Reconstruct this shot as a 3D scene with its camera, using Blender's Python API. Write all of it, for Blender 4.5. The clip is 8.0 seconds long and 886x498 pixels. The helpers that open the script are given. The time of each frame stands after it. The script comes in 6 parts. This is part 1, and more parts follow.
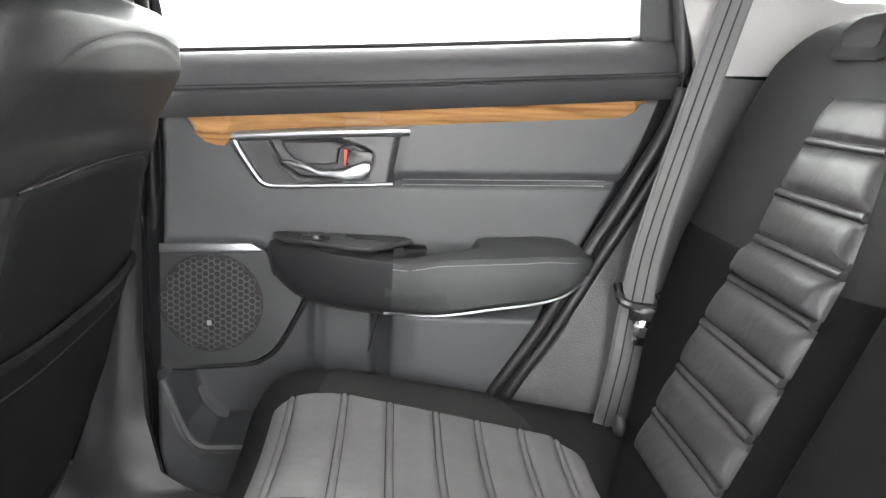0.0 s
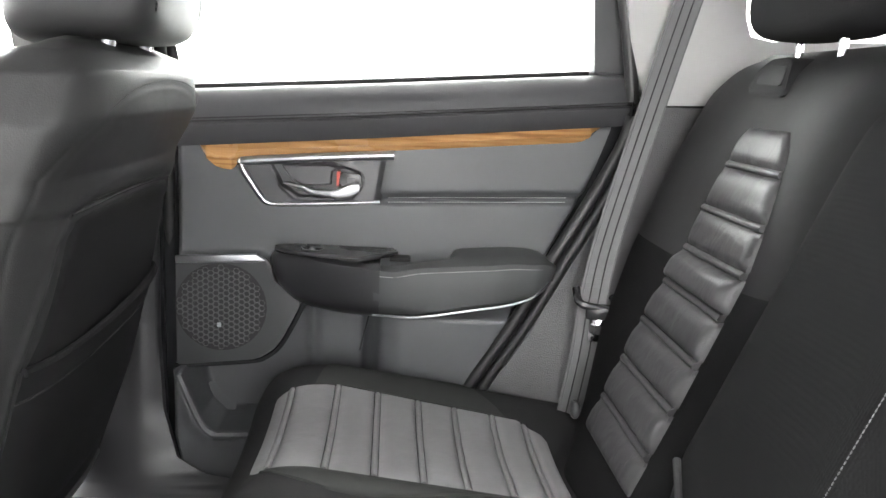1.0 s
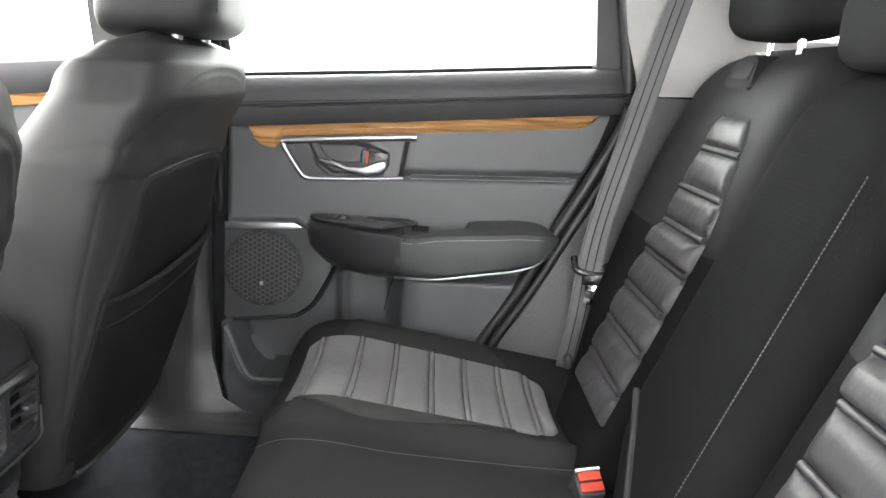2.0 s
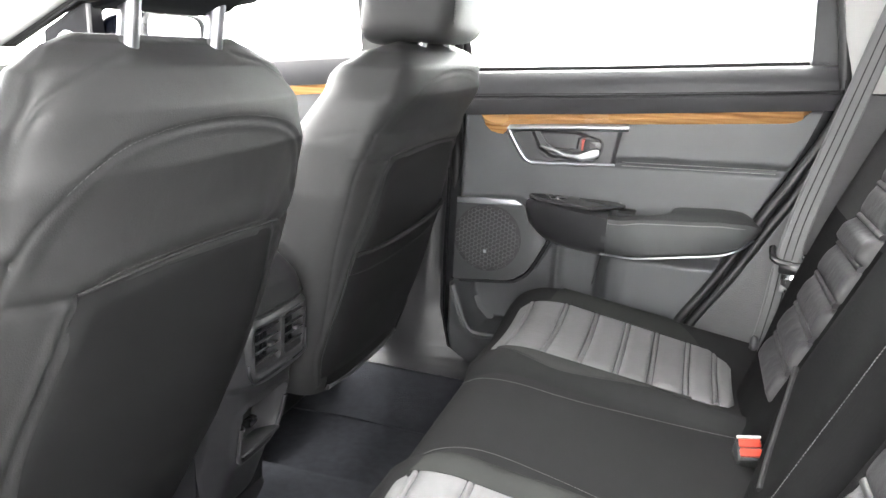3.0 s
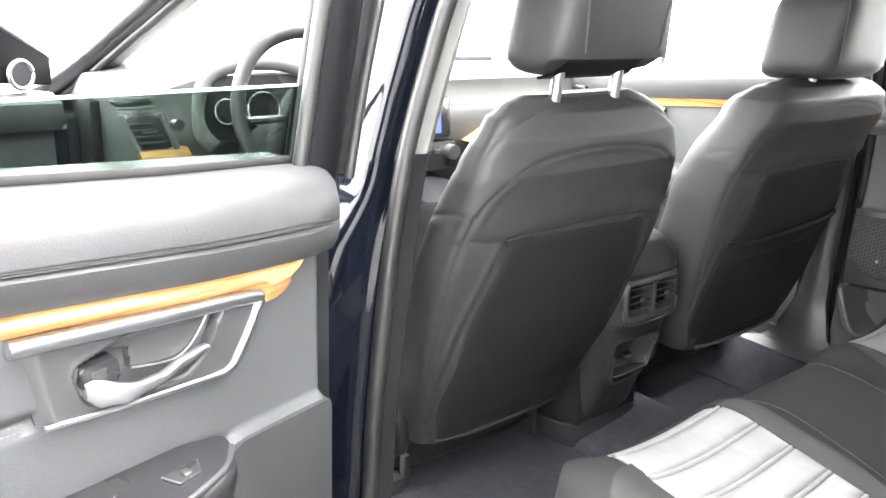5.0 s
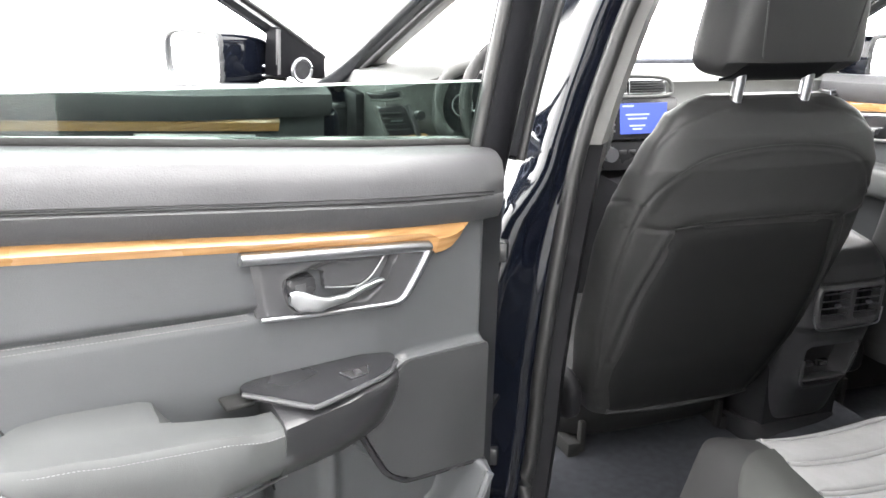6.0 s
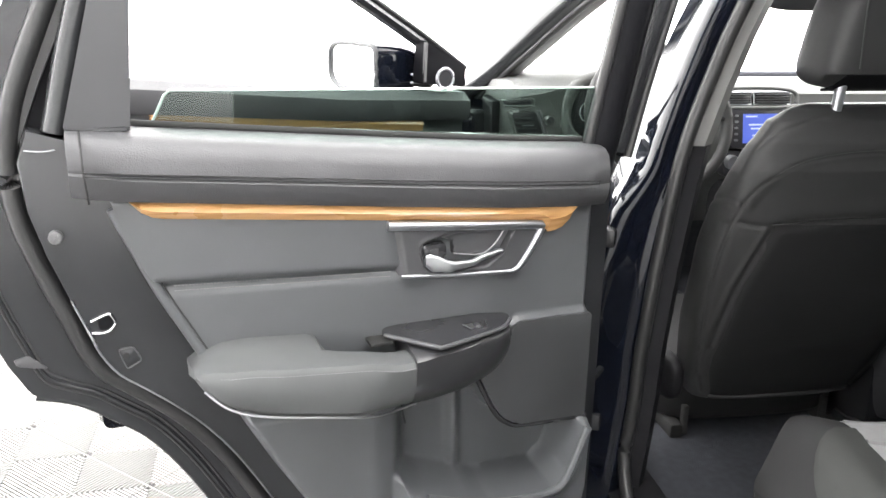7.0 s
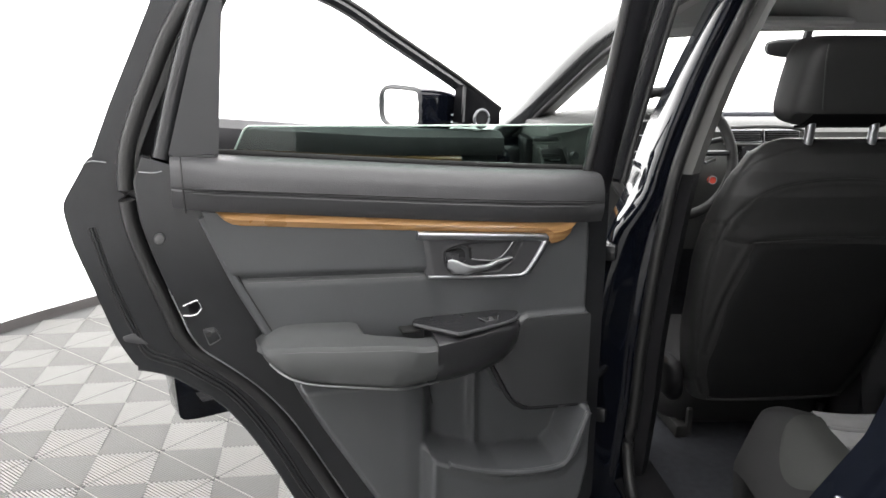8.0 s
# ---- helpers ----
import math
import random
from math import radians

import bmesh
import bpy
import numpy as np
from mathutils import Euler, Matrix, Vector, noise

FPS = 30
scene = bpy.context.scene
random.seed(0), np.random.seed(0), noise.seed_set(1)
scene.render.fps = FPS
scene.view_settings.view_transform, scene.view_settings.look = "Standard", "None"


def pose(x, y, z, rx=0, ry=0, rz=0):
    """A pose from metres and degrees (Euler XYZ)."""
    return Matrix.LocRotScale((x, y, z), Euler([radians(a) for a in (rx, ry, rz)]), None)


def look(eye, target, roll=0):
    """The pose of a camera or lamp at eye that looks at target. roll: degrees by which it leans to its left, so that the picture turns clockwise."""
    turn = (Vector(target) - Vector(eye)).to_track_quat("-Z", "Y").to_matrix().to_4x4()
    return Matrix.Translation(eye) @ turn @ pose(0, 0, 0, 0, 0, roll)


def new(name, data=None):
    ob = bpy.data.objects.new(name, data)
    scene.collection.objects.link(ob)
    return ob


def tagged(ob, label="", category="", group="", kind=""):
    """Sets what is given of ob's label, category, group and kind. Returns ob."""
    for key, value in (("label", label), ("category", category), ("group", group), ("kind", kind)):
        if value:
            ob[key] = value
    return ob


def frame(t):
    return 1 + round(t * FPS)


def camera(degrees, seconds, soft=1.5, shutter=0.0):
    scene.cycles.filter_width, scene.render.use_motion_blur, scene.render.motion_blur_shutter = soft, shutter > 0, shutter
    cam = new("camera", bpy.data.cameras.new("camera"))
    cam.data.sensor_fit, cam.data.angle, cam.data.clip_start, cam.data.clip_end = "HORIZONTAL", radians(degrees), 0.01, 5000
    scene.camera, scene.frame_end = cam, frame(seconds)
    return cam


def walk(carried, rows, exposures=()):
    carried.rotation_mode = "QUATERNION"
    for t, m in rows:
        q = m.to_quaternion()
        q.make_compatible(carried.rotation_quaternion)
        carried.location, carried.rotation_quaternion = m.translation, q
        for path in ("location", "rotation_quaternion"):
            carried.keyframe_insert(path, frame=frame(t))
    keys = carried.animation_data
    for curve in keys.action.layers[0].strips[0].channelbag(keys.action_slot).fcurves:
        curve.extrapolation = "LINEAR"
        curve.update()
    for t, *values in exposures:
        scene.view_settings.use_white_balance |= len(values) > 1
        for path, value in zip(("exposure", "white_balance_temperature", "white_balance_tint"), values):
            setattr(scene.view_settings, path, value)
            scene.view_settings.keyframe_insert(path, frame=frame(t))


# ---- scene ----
from mathutils.bvhtree import BVHTree
cam = camera(57.3, 8.0)
PATH = [
    (0, (0.226, -0.444, 1.13), (0.365, 1.507, 0.714), 3.3),
    (0.5, (0.227, -0.524, 1.137), (0.368, 1.431, 0.738), 3.3),
    (1, (0.245, -0.608, 1.161), (0.384, 1.349, 0.775), 2.9),
    (1.2, (0.249, -0.649, 1.165), (0.391, 1.309, 0.782), 3.1),
    (2.3, (0.299, -0.842, 1.159), (0.201, 1.105, 0.708), 4.1),
    (2.5, (0.316, -0.877, 1.167), (0.068, 1.047, 0.68), 4.0),
    (3, (0.376, -0.977, 1.201), (-0.174, 0.881, 0.705), 3.4),
    (3.5, (0.452, -1.067, 1.236), (-0.382, 0.676, 0.718), 3.3),
    (4, (0.51, -1.139, 1.267), (-0.554, 0.463, 0.719), 3.8),
    (4.2, (0.56, -1.174, 1.279), (-0.611, 0.35, 0.726), 3.9),
    (5.3, (0.811, -1.266, 1.341), (-0.781, -0.226, 0.723), 1.6),
    (5.5, (0.856, -1.261, 1.343), (-0.819, -0.361, 0.721), 1.3),
    (6, (0.973, -1.229, 1.35), (-0.818, -0.592, 0.729), 1.3),
    (6.5, (1.069, -1.227, 1.354), (-0.782, -0.775, 0.747), 1.1),
    (7, (1.184, -1.26, 1.364), (-0.697, -0.944, 0.764), 0.9),
    (7.5, (1.33, -1.263, 1.379), (-0.571, -1.057, 0.794), 0.6),
    (8, (1.46, -1.239, 1.386), (-0.466, -1.058, 0.88), 0.4),
]
walk(cam, [(t, look(eye, target, roll)) for t, eye, target, roll in PATH], [(0, 1.9), (0.5, 1.98), (1.0, 1.68), (2.4, 1.6), (3.0, 2.02), (3.5, 2.5), (4.2, 2.58), (5.5, 1.65), (6.5, 0.97), (7.0, 0.7), (7.5, 0.12), (8.0, -0.45)])

# ---- light: a white photo booth with a wide ceiling light ----
world = bpy.data.worlds.new("world")
scene.world = world
world.use_nodes = True
world.node_tree.nodes["Background"].inputs[0].default_value = (1.0, 1.0, 1.0, 1)
world.node_tree.nodes["Background"].inputs[1].default_value = 0.6
lamp = bpy.data.lights.new("ceiling_light", "AREA")
lamp.shape, lamp.size, lamp.energy, lamp.color = "DISK", 6.2, 560, (1.0, 0.985, 0.97)
new("ceiling_light", lamp).matrix_world = pose(-0.6, 0.28, 3.35)

C = 0.08            # the car's middle plane; x runs to the rear, y to the car's right
DOOR_Y = 0.735      # inner face of the closed right rear door


# ---- materials ----
def surface(name, base, rough=0.5, metal=0.0, var=0.15, big=6.0, grain=900.0, bump=0.15, spec=0.5, coat=0.0, sheen=0.0, rvar=0.1, dist=0.0006):
    m = bpy.data.materials.new(name)
    m.use_nodes = True
    n, l = m.node_tree.nodes, m.node_tree.links
    b = n["Principled BSDF"]
    co = n.new("ShaderNodeTexCoord")
    big_n = n.new("ShaderNodeTexNoise")
    big_n.inputs["Scale"].default_value, big_n.inputs["Detail"].default_value = big, 4
    fine = n.new("ShaderNodeTexNoise")
    fine.inputs["Scale"].default_value, fine.inputs["Detail"].default_value = grain, 2
    mix = n.new("ShaderNodeMix")
    mix.data_type = "RGBA"
    mix.inputs[6].default_value = (*[c * (1 - var) for c in base], 1)
    mix.inputs[7].default_value = (*[min(1, c * (1 + var)) for c in base], 1)
    add = n.new("ShaderNodeMath")
    add.operation = "MULTIPLY_ADD"
    add.inputs[1].default_value = 0.35
    mr = n.new("ShaderNodeMapRange")
    mr.inputs[3].default_value, mr.inputs[4].default_value = max(0.02, rough - rvar), min(1, rough + rvar)
    bp = n.new("ShaderNodeBump")
    bp.inputs["Strength"].default_value, bp.inputs["Distance"].default_value = bump, dist
    l.new(co.outputs["Object"], big_n.inputs["Vector"])
    l.new(co.outputs["Object"], fine.inputs["Vector"])
    l.new(fine.outputs["Fac"], add.inputs[0])
    l.new(big_n.outputs["Fac"], add.inputs[2])
    l.new(add.outputs[0], mix.inputs[0])
    l.new(mix.outputs[2], b.inputs["Base Color"])
    l.new(big_n.outputs["Fac"], mr.inputs[0])
    l.new(mr.outputs[0], b.inputs["Roughness"])
    l.new(fine.outputs["Fac"], bp.inputs["Height"])
    l.new(bp.outputs[0], b.inputs["Normal"])
    b.inputs["Metallic"].default_value = metal
    b.inputs["Specular IOR Level"].default_value = spec
    b.inputs["Coat Weight"].default_value = coat
    b.inputs["Coat Roughness"].default_value = 0.06
    b.inputs["Sheen Weight"].default_value = sheen
    b.inputs["Sheen Roughness"].default_value = 0.4
    return m


def cloth(name, base, scale=700.0, var=0.2, bump=0.4):
    """Woven cloth: two crossed sets of threads over a soft variation."""
    m = surface(name, base, 0.85, var=var, big=14, grain=1800, bump=bump, spec=0.1, sheen=0.0, dist=0.0008)
    n, l = m.node_tree.nodes, m.node_tree.links
    co = [x for x in n if x.type == "TEX_COORD"][0]
    waves = []
    for axis in ("X", "Y"):
        w = n.new("ShaderNodeTexWave")
        w.bands_direction = axis
        w.inputs["Scale"].default_value, w.inputs["Distortion"].default_value = scale / 6.28, 0.8
        l.new(co.outputs["Object"], w.inputs["Vector"])
        waves.append(w)
    mul = n.new("ShaderNodeMath")
    mul.operation = "ADD"
    l.new(waves[0].outputs["Fac"], mul.inputs[0])
    l.new(waves[1].outputs["Fac"], mul.inputs[1])
    bp2 = n.new("ShaderNodeBump")
    bp2.inputs["Strength"].default_value, bp2.inputs["Distance"].default_value = 0.15, 0.0005
    bp1 = [x for x in n if x.type == "BUMP" and x != bp2][0]
    l.new(mul.outputs[0], bp2.inputs["Height"])
    l.new(bp1.outputs[0], bp2.inputs["Normal"])
    l.new(bp2.outputs[0], n["Principled BSDF"].inputs["Normal"])
    return m


def wood_material():
    m = surface("walnut_trim", (0.42, 0.2, 0.07), 0.26, var=0.1, coat=1.0)
    n, l = m.node_tree.nodes, m.node_tree.links
    b = n["Principled BSDF"]
    co = [x for x in n if x.type == "TEX_COORD"][0]
    mp = n.new("ShaderNodeMapping")
    mp.inputs["Scale"].default_value = (2.4, 14, 46)
    mp.inputs["Rotation"].default_value = (0, radians(3), 0)
    no = n.new("ShaderNodeTexNoise")
    no.inputs["Scale"].default_value, no.inputs["Detail"].default_value, no.inputs["Distortion"].default_value = 2.0, 6, 0.9
    wv = n.new("ShaderNodeTexWave")
    wv.bands_direction = "Z"
    wv.inputs["Scale"].default_value, wv.inputs["Distortion"].default_value, wv.inputs["Detail"].default_value = 0.7, 7.0, 4
    mixf = n.new("ShaderNodeMath")
    mixf.operation = "MULTIPLY_ADD"
    mixf.inputs[1].default_value = 0.16
    ramp = n.new("ShaderNodeValToRGB")
    ramp.color_ramp.elements[0].position, ramp.color_ramp.elements[0].color = 0.36, (0.27, 0.135, 0.052, 1)
    ramp.color_ramp.elements[1].position, ramp.color_ramp.elements[1].color = 0.78, (0.52, 0.3, 0.13, 1)
    el = ramp.color_ramp.elements.new(0.5)
    el.color = (0.42, 0.225, 0.088, 1)
    l.new(co.outputs["Object"], mp.inputs["Vector"])
    l.new(mp.outputs[0], no.inputs["Vector"])
    l.new(mp.outputs[0], wv.inputs["Vector"])
    l.new(wv.outputs["Fac"], mixf.inputs[0])
    l.new(no.outputs["Fac"], mixf.inputs[2])
    l.new(mixf.outputs[0], ramp.inputs[0])
    l.new(ramp.outputs[0], b.inputs["Base Color"])
    return m


def glass_material(name, tint):
    m = bpy.data.materials.new(name)
    m.use_nodes = True
    n, l = m.node_tree.nodes, m.node_tree.links
    n.remove(n["Principled BSDF"])
    tr, gl, fr, mx = n.new("ShaderNodeBsdfTransparent"), n.new("ShaderNodeBsdfGlossy"), n.new("ShaderNodeFresnel"), n.new("ShaderNodeMixShader")
    tr.inputs[0].default_value = (*tint, 1)
    gl.inputs["Roughness"].default_value = 0.02
    fr.inputs[0].default_value = 1.5
    l.new(fr.outputs[0], mx.inputs[0])
    l.new(tr.outputs[0], mx.inputs[1])
    l.new(gl.outputs[0], mx.inputs[2])
    l.new(mx.outputs[0], n["Material Output"].inputs[0])
    return m


M = {
    "vinyl": surface("soft_black_vinyl", (0.062, 0.0645, 0.0685), 0.44, var=0.14, big=9, grain=700, bump=0.26, spec=0.5, dist=0.001),
    "pad": surface("grained_leather_pad", (0.05, 0.05, 0.053), 0.42, var=0.14, big=12, grain=520, bump=0.35, spec=0.38, dist=0.0012),
    "cloth_panel": surface("charcoal_armrest_vinyl", (0.061, 0.0635, 0.0645), 0.55, var=0.12, big=12, grain=700, bump=0.2, spec=0.35, dist=0.001),
    "plastic": surface("matt_black_plastic", (0.035, 0.036, 0.038), 0.5, var=0.1, grain=1600, bump=0.4),
    "pocket": surface("grained_grey_plastic", (0.072, 0.072, 0.074), 0.5, var=0.22, big=25, grain=450, bump=0.8, dist=0.0012),
    "plate": surface("dark_satin_plate", (0.045, 0.045, 0.048), 0.36, var=0.1, bump=0.2),
    "under": surface("black_underside", (0.008, 0.008, 0.008), 0.8, var=0.2),
    "pillar_dark": surface("dark_pillar_plastic", (0.013, 0.013, 0.0145), 0.5, var=0.1, grain=1600, bump=0.3, spec=0.1),
    "grille": surface("grille_plastic", (0.07, 0.07, 0.072), 0.5, var=0.08),
    "lit_thread": surface("lit_thread", (0.4, 0.4, 0.4), 0.7, var=0.2, grain=2500),
    "rail": surface("matt_black_rail", (0.005, 0.005, 0.006), 0.45, var=0.2, grain=500, bump=0.1, spec=0.06),
    "edge": surface("polished_glass_edge", (0.55, 0.66, 0.6), 0.2, var=0.05),
    "steel": surface("dull_silver_line", (0.3, 0.3, 0.31), 0.35, 1.0, var=0.05),
    "gloss": surface("satin_black_plastic", (0.02, 0.02, 0.022), 0.26, var=0.05, bump=0.1),
    "chrome": surface("satin_chrome", (0.42, 0.43, 0.45), 0.36, 1.0, var=0.05, bump=0.05, rvar=0.05),
    "bright": surface("polished_chrome", (0.8, 0.8, 0.82), 0.1, 1.0, var=0.04, bump=0.02, rvar=0.03),
    "wood": wood_material(),
    "seat": surface("black_seat_leatherette", (0.0255, 0.0255, 0.026), 0.5, var=0.18, big=5, grain=600, bump=0.22, spec=0.26, sheen=0.0, dist=0.001),
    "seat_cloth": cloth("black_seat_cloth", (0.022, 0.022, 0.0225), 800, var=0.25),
    # pleat cover, made paler for the light falling on the cushion
    "seat_insert": surface("lit_seat_insert", (0.18, 0.178, 0.183), 0.52, var=0.22, big=18, grain=700, bump=0.35, spec=0.45, dist=0.001),
    "seat_grey": cloth("grey_bolster_cloth", (0.036, 0.0372, 0.036), 900),
    "back_panel": surface("dark_seat_back_panel", (0.0135, 0.0135, 0.014), 0.58, var=0.15, grain=1600, bump=0.3, spec=0.12),
    "thread": surface("grey_thread", (0.075, 0.075, 0.075), 0.7, var=0.2, grain=2500),
    "seam": surface("dark_seam", (0.012, 0.012, 0.013), 0.7, var=0.1),
    "carpet": surface("black_carpet", (0.042, 0.044, 0.051), 0.95, var=0.4, big=60, grain=700, bump=1.0, spec=0.1, dist=0.004),
    "paint": surface("midnight_blue_paint", (0.0032, 0.0042, 0.0075), 0.05, var=0.15, big=2, grain=3000, bump=0.0, coat=0.0, spec=0.3, rvar=0.02),
    "jamb": surface("dark_jamb_paint", (0.018, 0.0187, 0.0205), 0.2, var=0.2, big=10, grain=600, bump=0.05, spec=0.45),
    "rubber": surface("black_rubber", (0.014, 0.014, 0.0145), 0.42, var=0.15, grain=700, bump=0.2),
    "grey_trim": surface("light_grey_trim", (0.44, 0.44, 0.435), 0.6, var=0.06, grain=1400, bump=0.3),
    "headliner": surface("grey_headliner", (0.4, 0.4, 0.395), 0.95, var=0.08, grain=900, bump=0.6),
    "belt": surface("grey_webbing", (0.12, 0.12, 0.122), 0.65, var=0.15, big=30, grain=1200, bump=0.6),
    "red": surface("red_buckle_plastic", (0.5, 0.06, 0.035), 0.4, var=0.08),
    "white_wall": surface("white_booth_wall", (0.86, 0.86, 0.86), 0.8, var=0.02, big=1, grain=200, bump=0.05),
    "baseboard": surface("dark_baseboard", (0.06, 0.055, 0.055), 0.5, var=0.2),
    "tile_light": surface("light_grey_tile", (0.19, 0.187, 0.181), 0.45, var=0.08, big=4, grain=120, bump=0.1),
    "tile_dark": surface("mid_grey_tile", (0.13, 0.128, 0.123), 0.45, var=0.08, big=4, grain=120, bump=0.1),
    "tile_joint": surface("pale_tile_joint", (0.27, 0.265, 0.245), 0.5, var=0.1),
    "tile_base": surface("tile_base_and_gap_shade", (0.09, 0.09, 0.09), 0.8, var=0.2),
    "dash": surface("grey_dash_vinyl", (0.062, 0.064, 0.062), 0.5, var=0.1, grain=900, bump=0.4),
    "glass": glass_material("tinted_glass", (0.5, 0.57, 0.54)),
    "clear": glass_material("clear_glass", (0.96, 0.98, 0.97)),
    "mirror": surface("mirror_glass", (0.9, 0.9, 0.9), 0.03, 1.0, var=0.0, bump=0.0, rvar=0.01),
    "label": surface("white_label", (0.75, 0.75, 0.73), 0.6, var=0.05),
}
# wall glow added to stand in for the booth's lighting, fading towards the rear
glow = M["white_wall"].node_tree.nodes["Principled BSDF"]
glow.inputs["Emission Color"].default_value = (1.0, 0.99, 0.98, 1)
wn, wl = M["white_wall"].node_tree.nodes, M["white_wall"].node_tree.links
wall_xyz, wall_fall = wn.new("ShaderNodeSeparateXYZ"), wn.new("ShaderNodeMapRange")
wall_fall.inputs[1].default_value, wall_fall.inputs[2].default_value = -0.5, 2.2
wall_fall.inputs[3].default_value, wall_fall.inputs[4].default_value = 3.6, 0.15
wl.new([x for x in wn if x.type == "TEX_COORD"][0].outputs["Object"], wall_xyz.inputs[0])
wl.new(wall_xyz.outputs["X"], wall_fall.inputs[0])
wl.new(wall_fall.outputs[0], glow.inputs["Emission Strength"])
M["ceiling"] = surface("white_booth_ceiling", (0.86, 0.86, 0.86), 0.8, var=0.02)
screen = bpy.data.materials.new("lit_screen")
screen.use_nodes = True
screen.node_tree.nodes["Principled BSDF"].inputs["Base Color"].default_value = (0.01, 0.02, 0.08, 1)
screen.node_tree.nodes["Principled BSDF"].inputs["Emission Color"].default_value = (0.07, 0.11, 0.5, 1)
screen.node_tree.nodes["Principled BSDF"].inputs["Emission Strength"].default_value = 0.75
M["screen"] = screen
# the same pleat cover, darkened for the shade on the upright backrest
M["back_insert"] = surface("shaded_back_insert", (0.038, 0.037, 0.039), 0.42, var=0.2, big=16, grain=700, bump=0.3, spec=0.45)
M["kick"] = surface("kick_panel_plastic", (0.028, 0.028, 0.03), 0.38, var=0.12, grain=1200, bump=0.3)
# copy of seat_cloth with the seat back's shade put into its colour
M["back_cloth"] = cloth("shaded_back_cloth", (0.0065, 0.0065, 0.0068), 800, var=0.25)
M["film"] = surface("pale_pillar_film", (0.12, 0.12, 0.116), 0.5, var=0.06, grain=1400, bump=0.1)
M["pod"] = surface("satin_black_pod", (0.026, 0.026, 0.028), 0.3, var=0.08, bump=0.1, spec=0.5)
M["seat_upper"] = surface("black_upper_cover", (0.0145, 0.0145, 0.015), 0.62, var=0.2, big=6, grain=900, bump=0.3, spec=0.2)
M["lever"] = surface("silver_lever_paint", (0.36, 0.37, 0.38), 0.45, 1.0, var=0.05, bump=0.05, rvar=0.05)
M["console"] = surface("satin_console_plastic", (0.021, 0.021, 0.023), 0.42, var=0.1, grain=1300, bump=0.3, spec=0.32)


def soften(m, scale, dist):
    """Slow unevenness of stretched covers, under their fine grain."""
    n, l = m.node_tree.nodes, m.node_tree.links
    slow, wide = n.new("ShaderNodeTexNoise"), n.new("ShaderNodeBump")
    slow.inputs["Scale"].default_value, slow.inputs["Detail"].default_value, slow.inputs["Distortion"].default_value = scale, 3, 0.4
    wide.inputs["Strength"].default_value, wide.inputs["Distance"].default_value = 0.5, dist
    l.new([x for x in n if x.type == "TEX_COORD"][0].outputs["Object"], slow.inputs["Vector"])
    l.new(slow.outputs["Fac"], wide.inputs["Height"])
    l.new(wide.outputs[0], [x for x in n if x.type == "BUMP" and x != wide][0].inputs["Normal"])


for soft_name, soft_scale, soft_dist in (("vinyl", 11, 0.003), ("pad", 16, 0.003), ("cloth_panel", 14, 0.003), ("seat", 9, 0.003), ("seat_upper", 9, 0.003), ("seat_insert", 26, 0.005), ("back_insert", 26, 0.005), ("seat_cloth", 12, 0.003), ("belt", 24, 0.004)):
    soften(M[soft_name], soft_scale, soft_dist)
screen_text = screen.copy()
screen_text.node_tree.nodes["Principled BSDF"].inputs["Emission Color"].default_value = (0.6, 0.66, 0.9, 1)
M["screen_text"] = screen_text

# ---- mesh helpers ----
ORIGIN = {}


def thing(name, at, label, category, group="", kind="", m=None):
    """An Empty at the base of a thing. Its parts are given in design coordinates, in which the base lies at at."""
    ob = new(name)
    ob.empty_display_size = 0.05
    ob.matrix_world = Matrix.Translation(at) if m is None else m
    ORIGIN[ob.name] = Vector(at)
    return tagged(ob, label, category, group, kind)


def part(name, bm, material, parent=None, label="", sharp=38, smooth=True):
    bmesh.ops.recalc_face_normals(bm, faces=bm.faces)
    top = parent
    while top is not None and top.parent is not None:
        top = top.parent
    if top is not None and top.name in ORIGIN:
        bmesh.ops.translate(bm, vec=-ORIGIN[top.name], verts=bm.verts)
    me = bpy.data.meshes.new(name)
    bm.to_mesh(me)
    bm.free()
    me.materials.append(material)
    if smooth:
        me.polygons.foreach_set("use_smooth", [True] * len(me.polygons))
        me.set_sharp_from_angle(angle=radians(sharp))
    ob = new(name, me)
    if parent is not None:
        ob.parent = parent
    if label:
        ob["label"] = label
    return ob


def solid(name, bm, material, label, category, kind="", group="", sharp=38):
    return tagged(part(name, bm, material, None, "", sharp), label, category, group, kind)


def box(size, m, bevel=0.0, seg=2, bm=None):
    b2 = bmesh.new()
    bmesh.ops.create_cube(b2, size=1)
    bmesh.ops.scale(b2, vec=size, verts=b2.verts)
    if bevel > 0:
        bmesh.ops.bevel(b2, geom=b2.edges[:], offset=bevel, segments=seg, affect="EDGES", profile=0.5)
    bmesh.ops.transform(b2, matrix=m, verts=b2.verts)
    if bm is None:
        return b2
    return join(bm, b2)


def join(bm, other):
    me = bpy.data.meshes.new("tmp")
    other.to_mesh(me)
    other.free()
    bm.from_mesh(me)
    bpy.data.meshes.remove(me)
    return bm


def rings(sections, closed=True, caps=True, bm=None):
    """Skin through rings of equally many points."""
    bm = bm or bmesh.new()
    vs = [[bm.verts.new(p) for p in s] for s in sections]
    n = len(sections[0])
    for a, b in zip(vs, vs[1:]):
        for i in range(n if closed else n - 1):
            j = (i + 1) % n
            bm.faces.new((a[i], a[j], b[j], b[i]))
    if caps and closed:
        bm.faces.new(vs[0][::-1])
        bm.faces.new(vs[-1])
    return bm


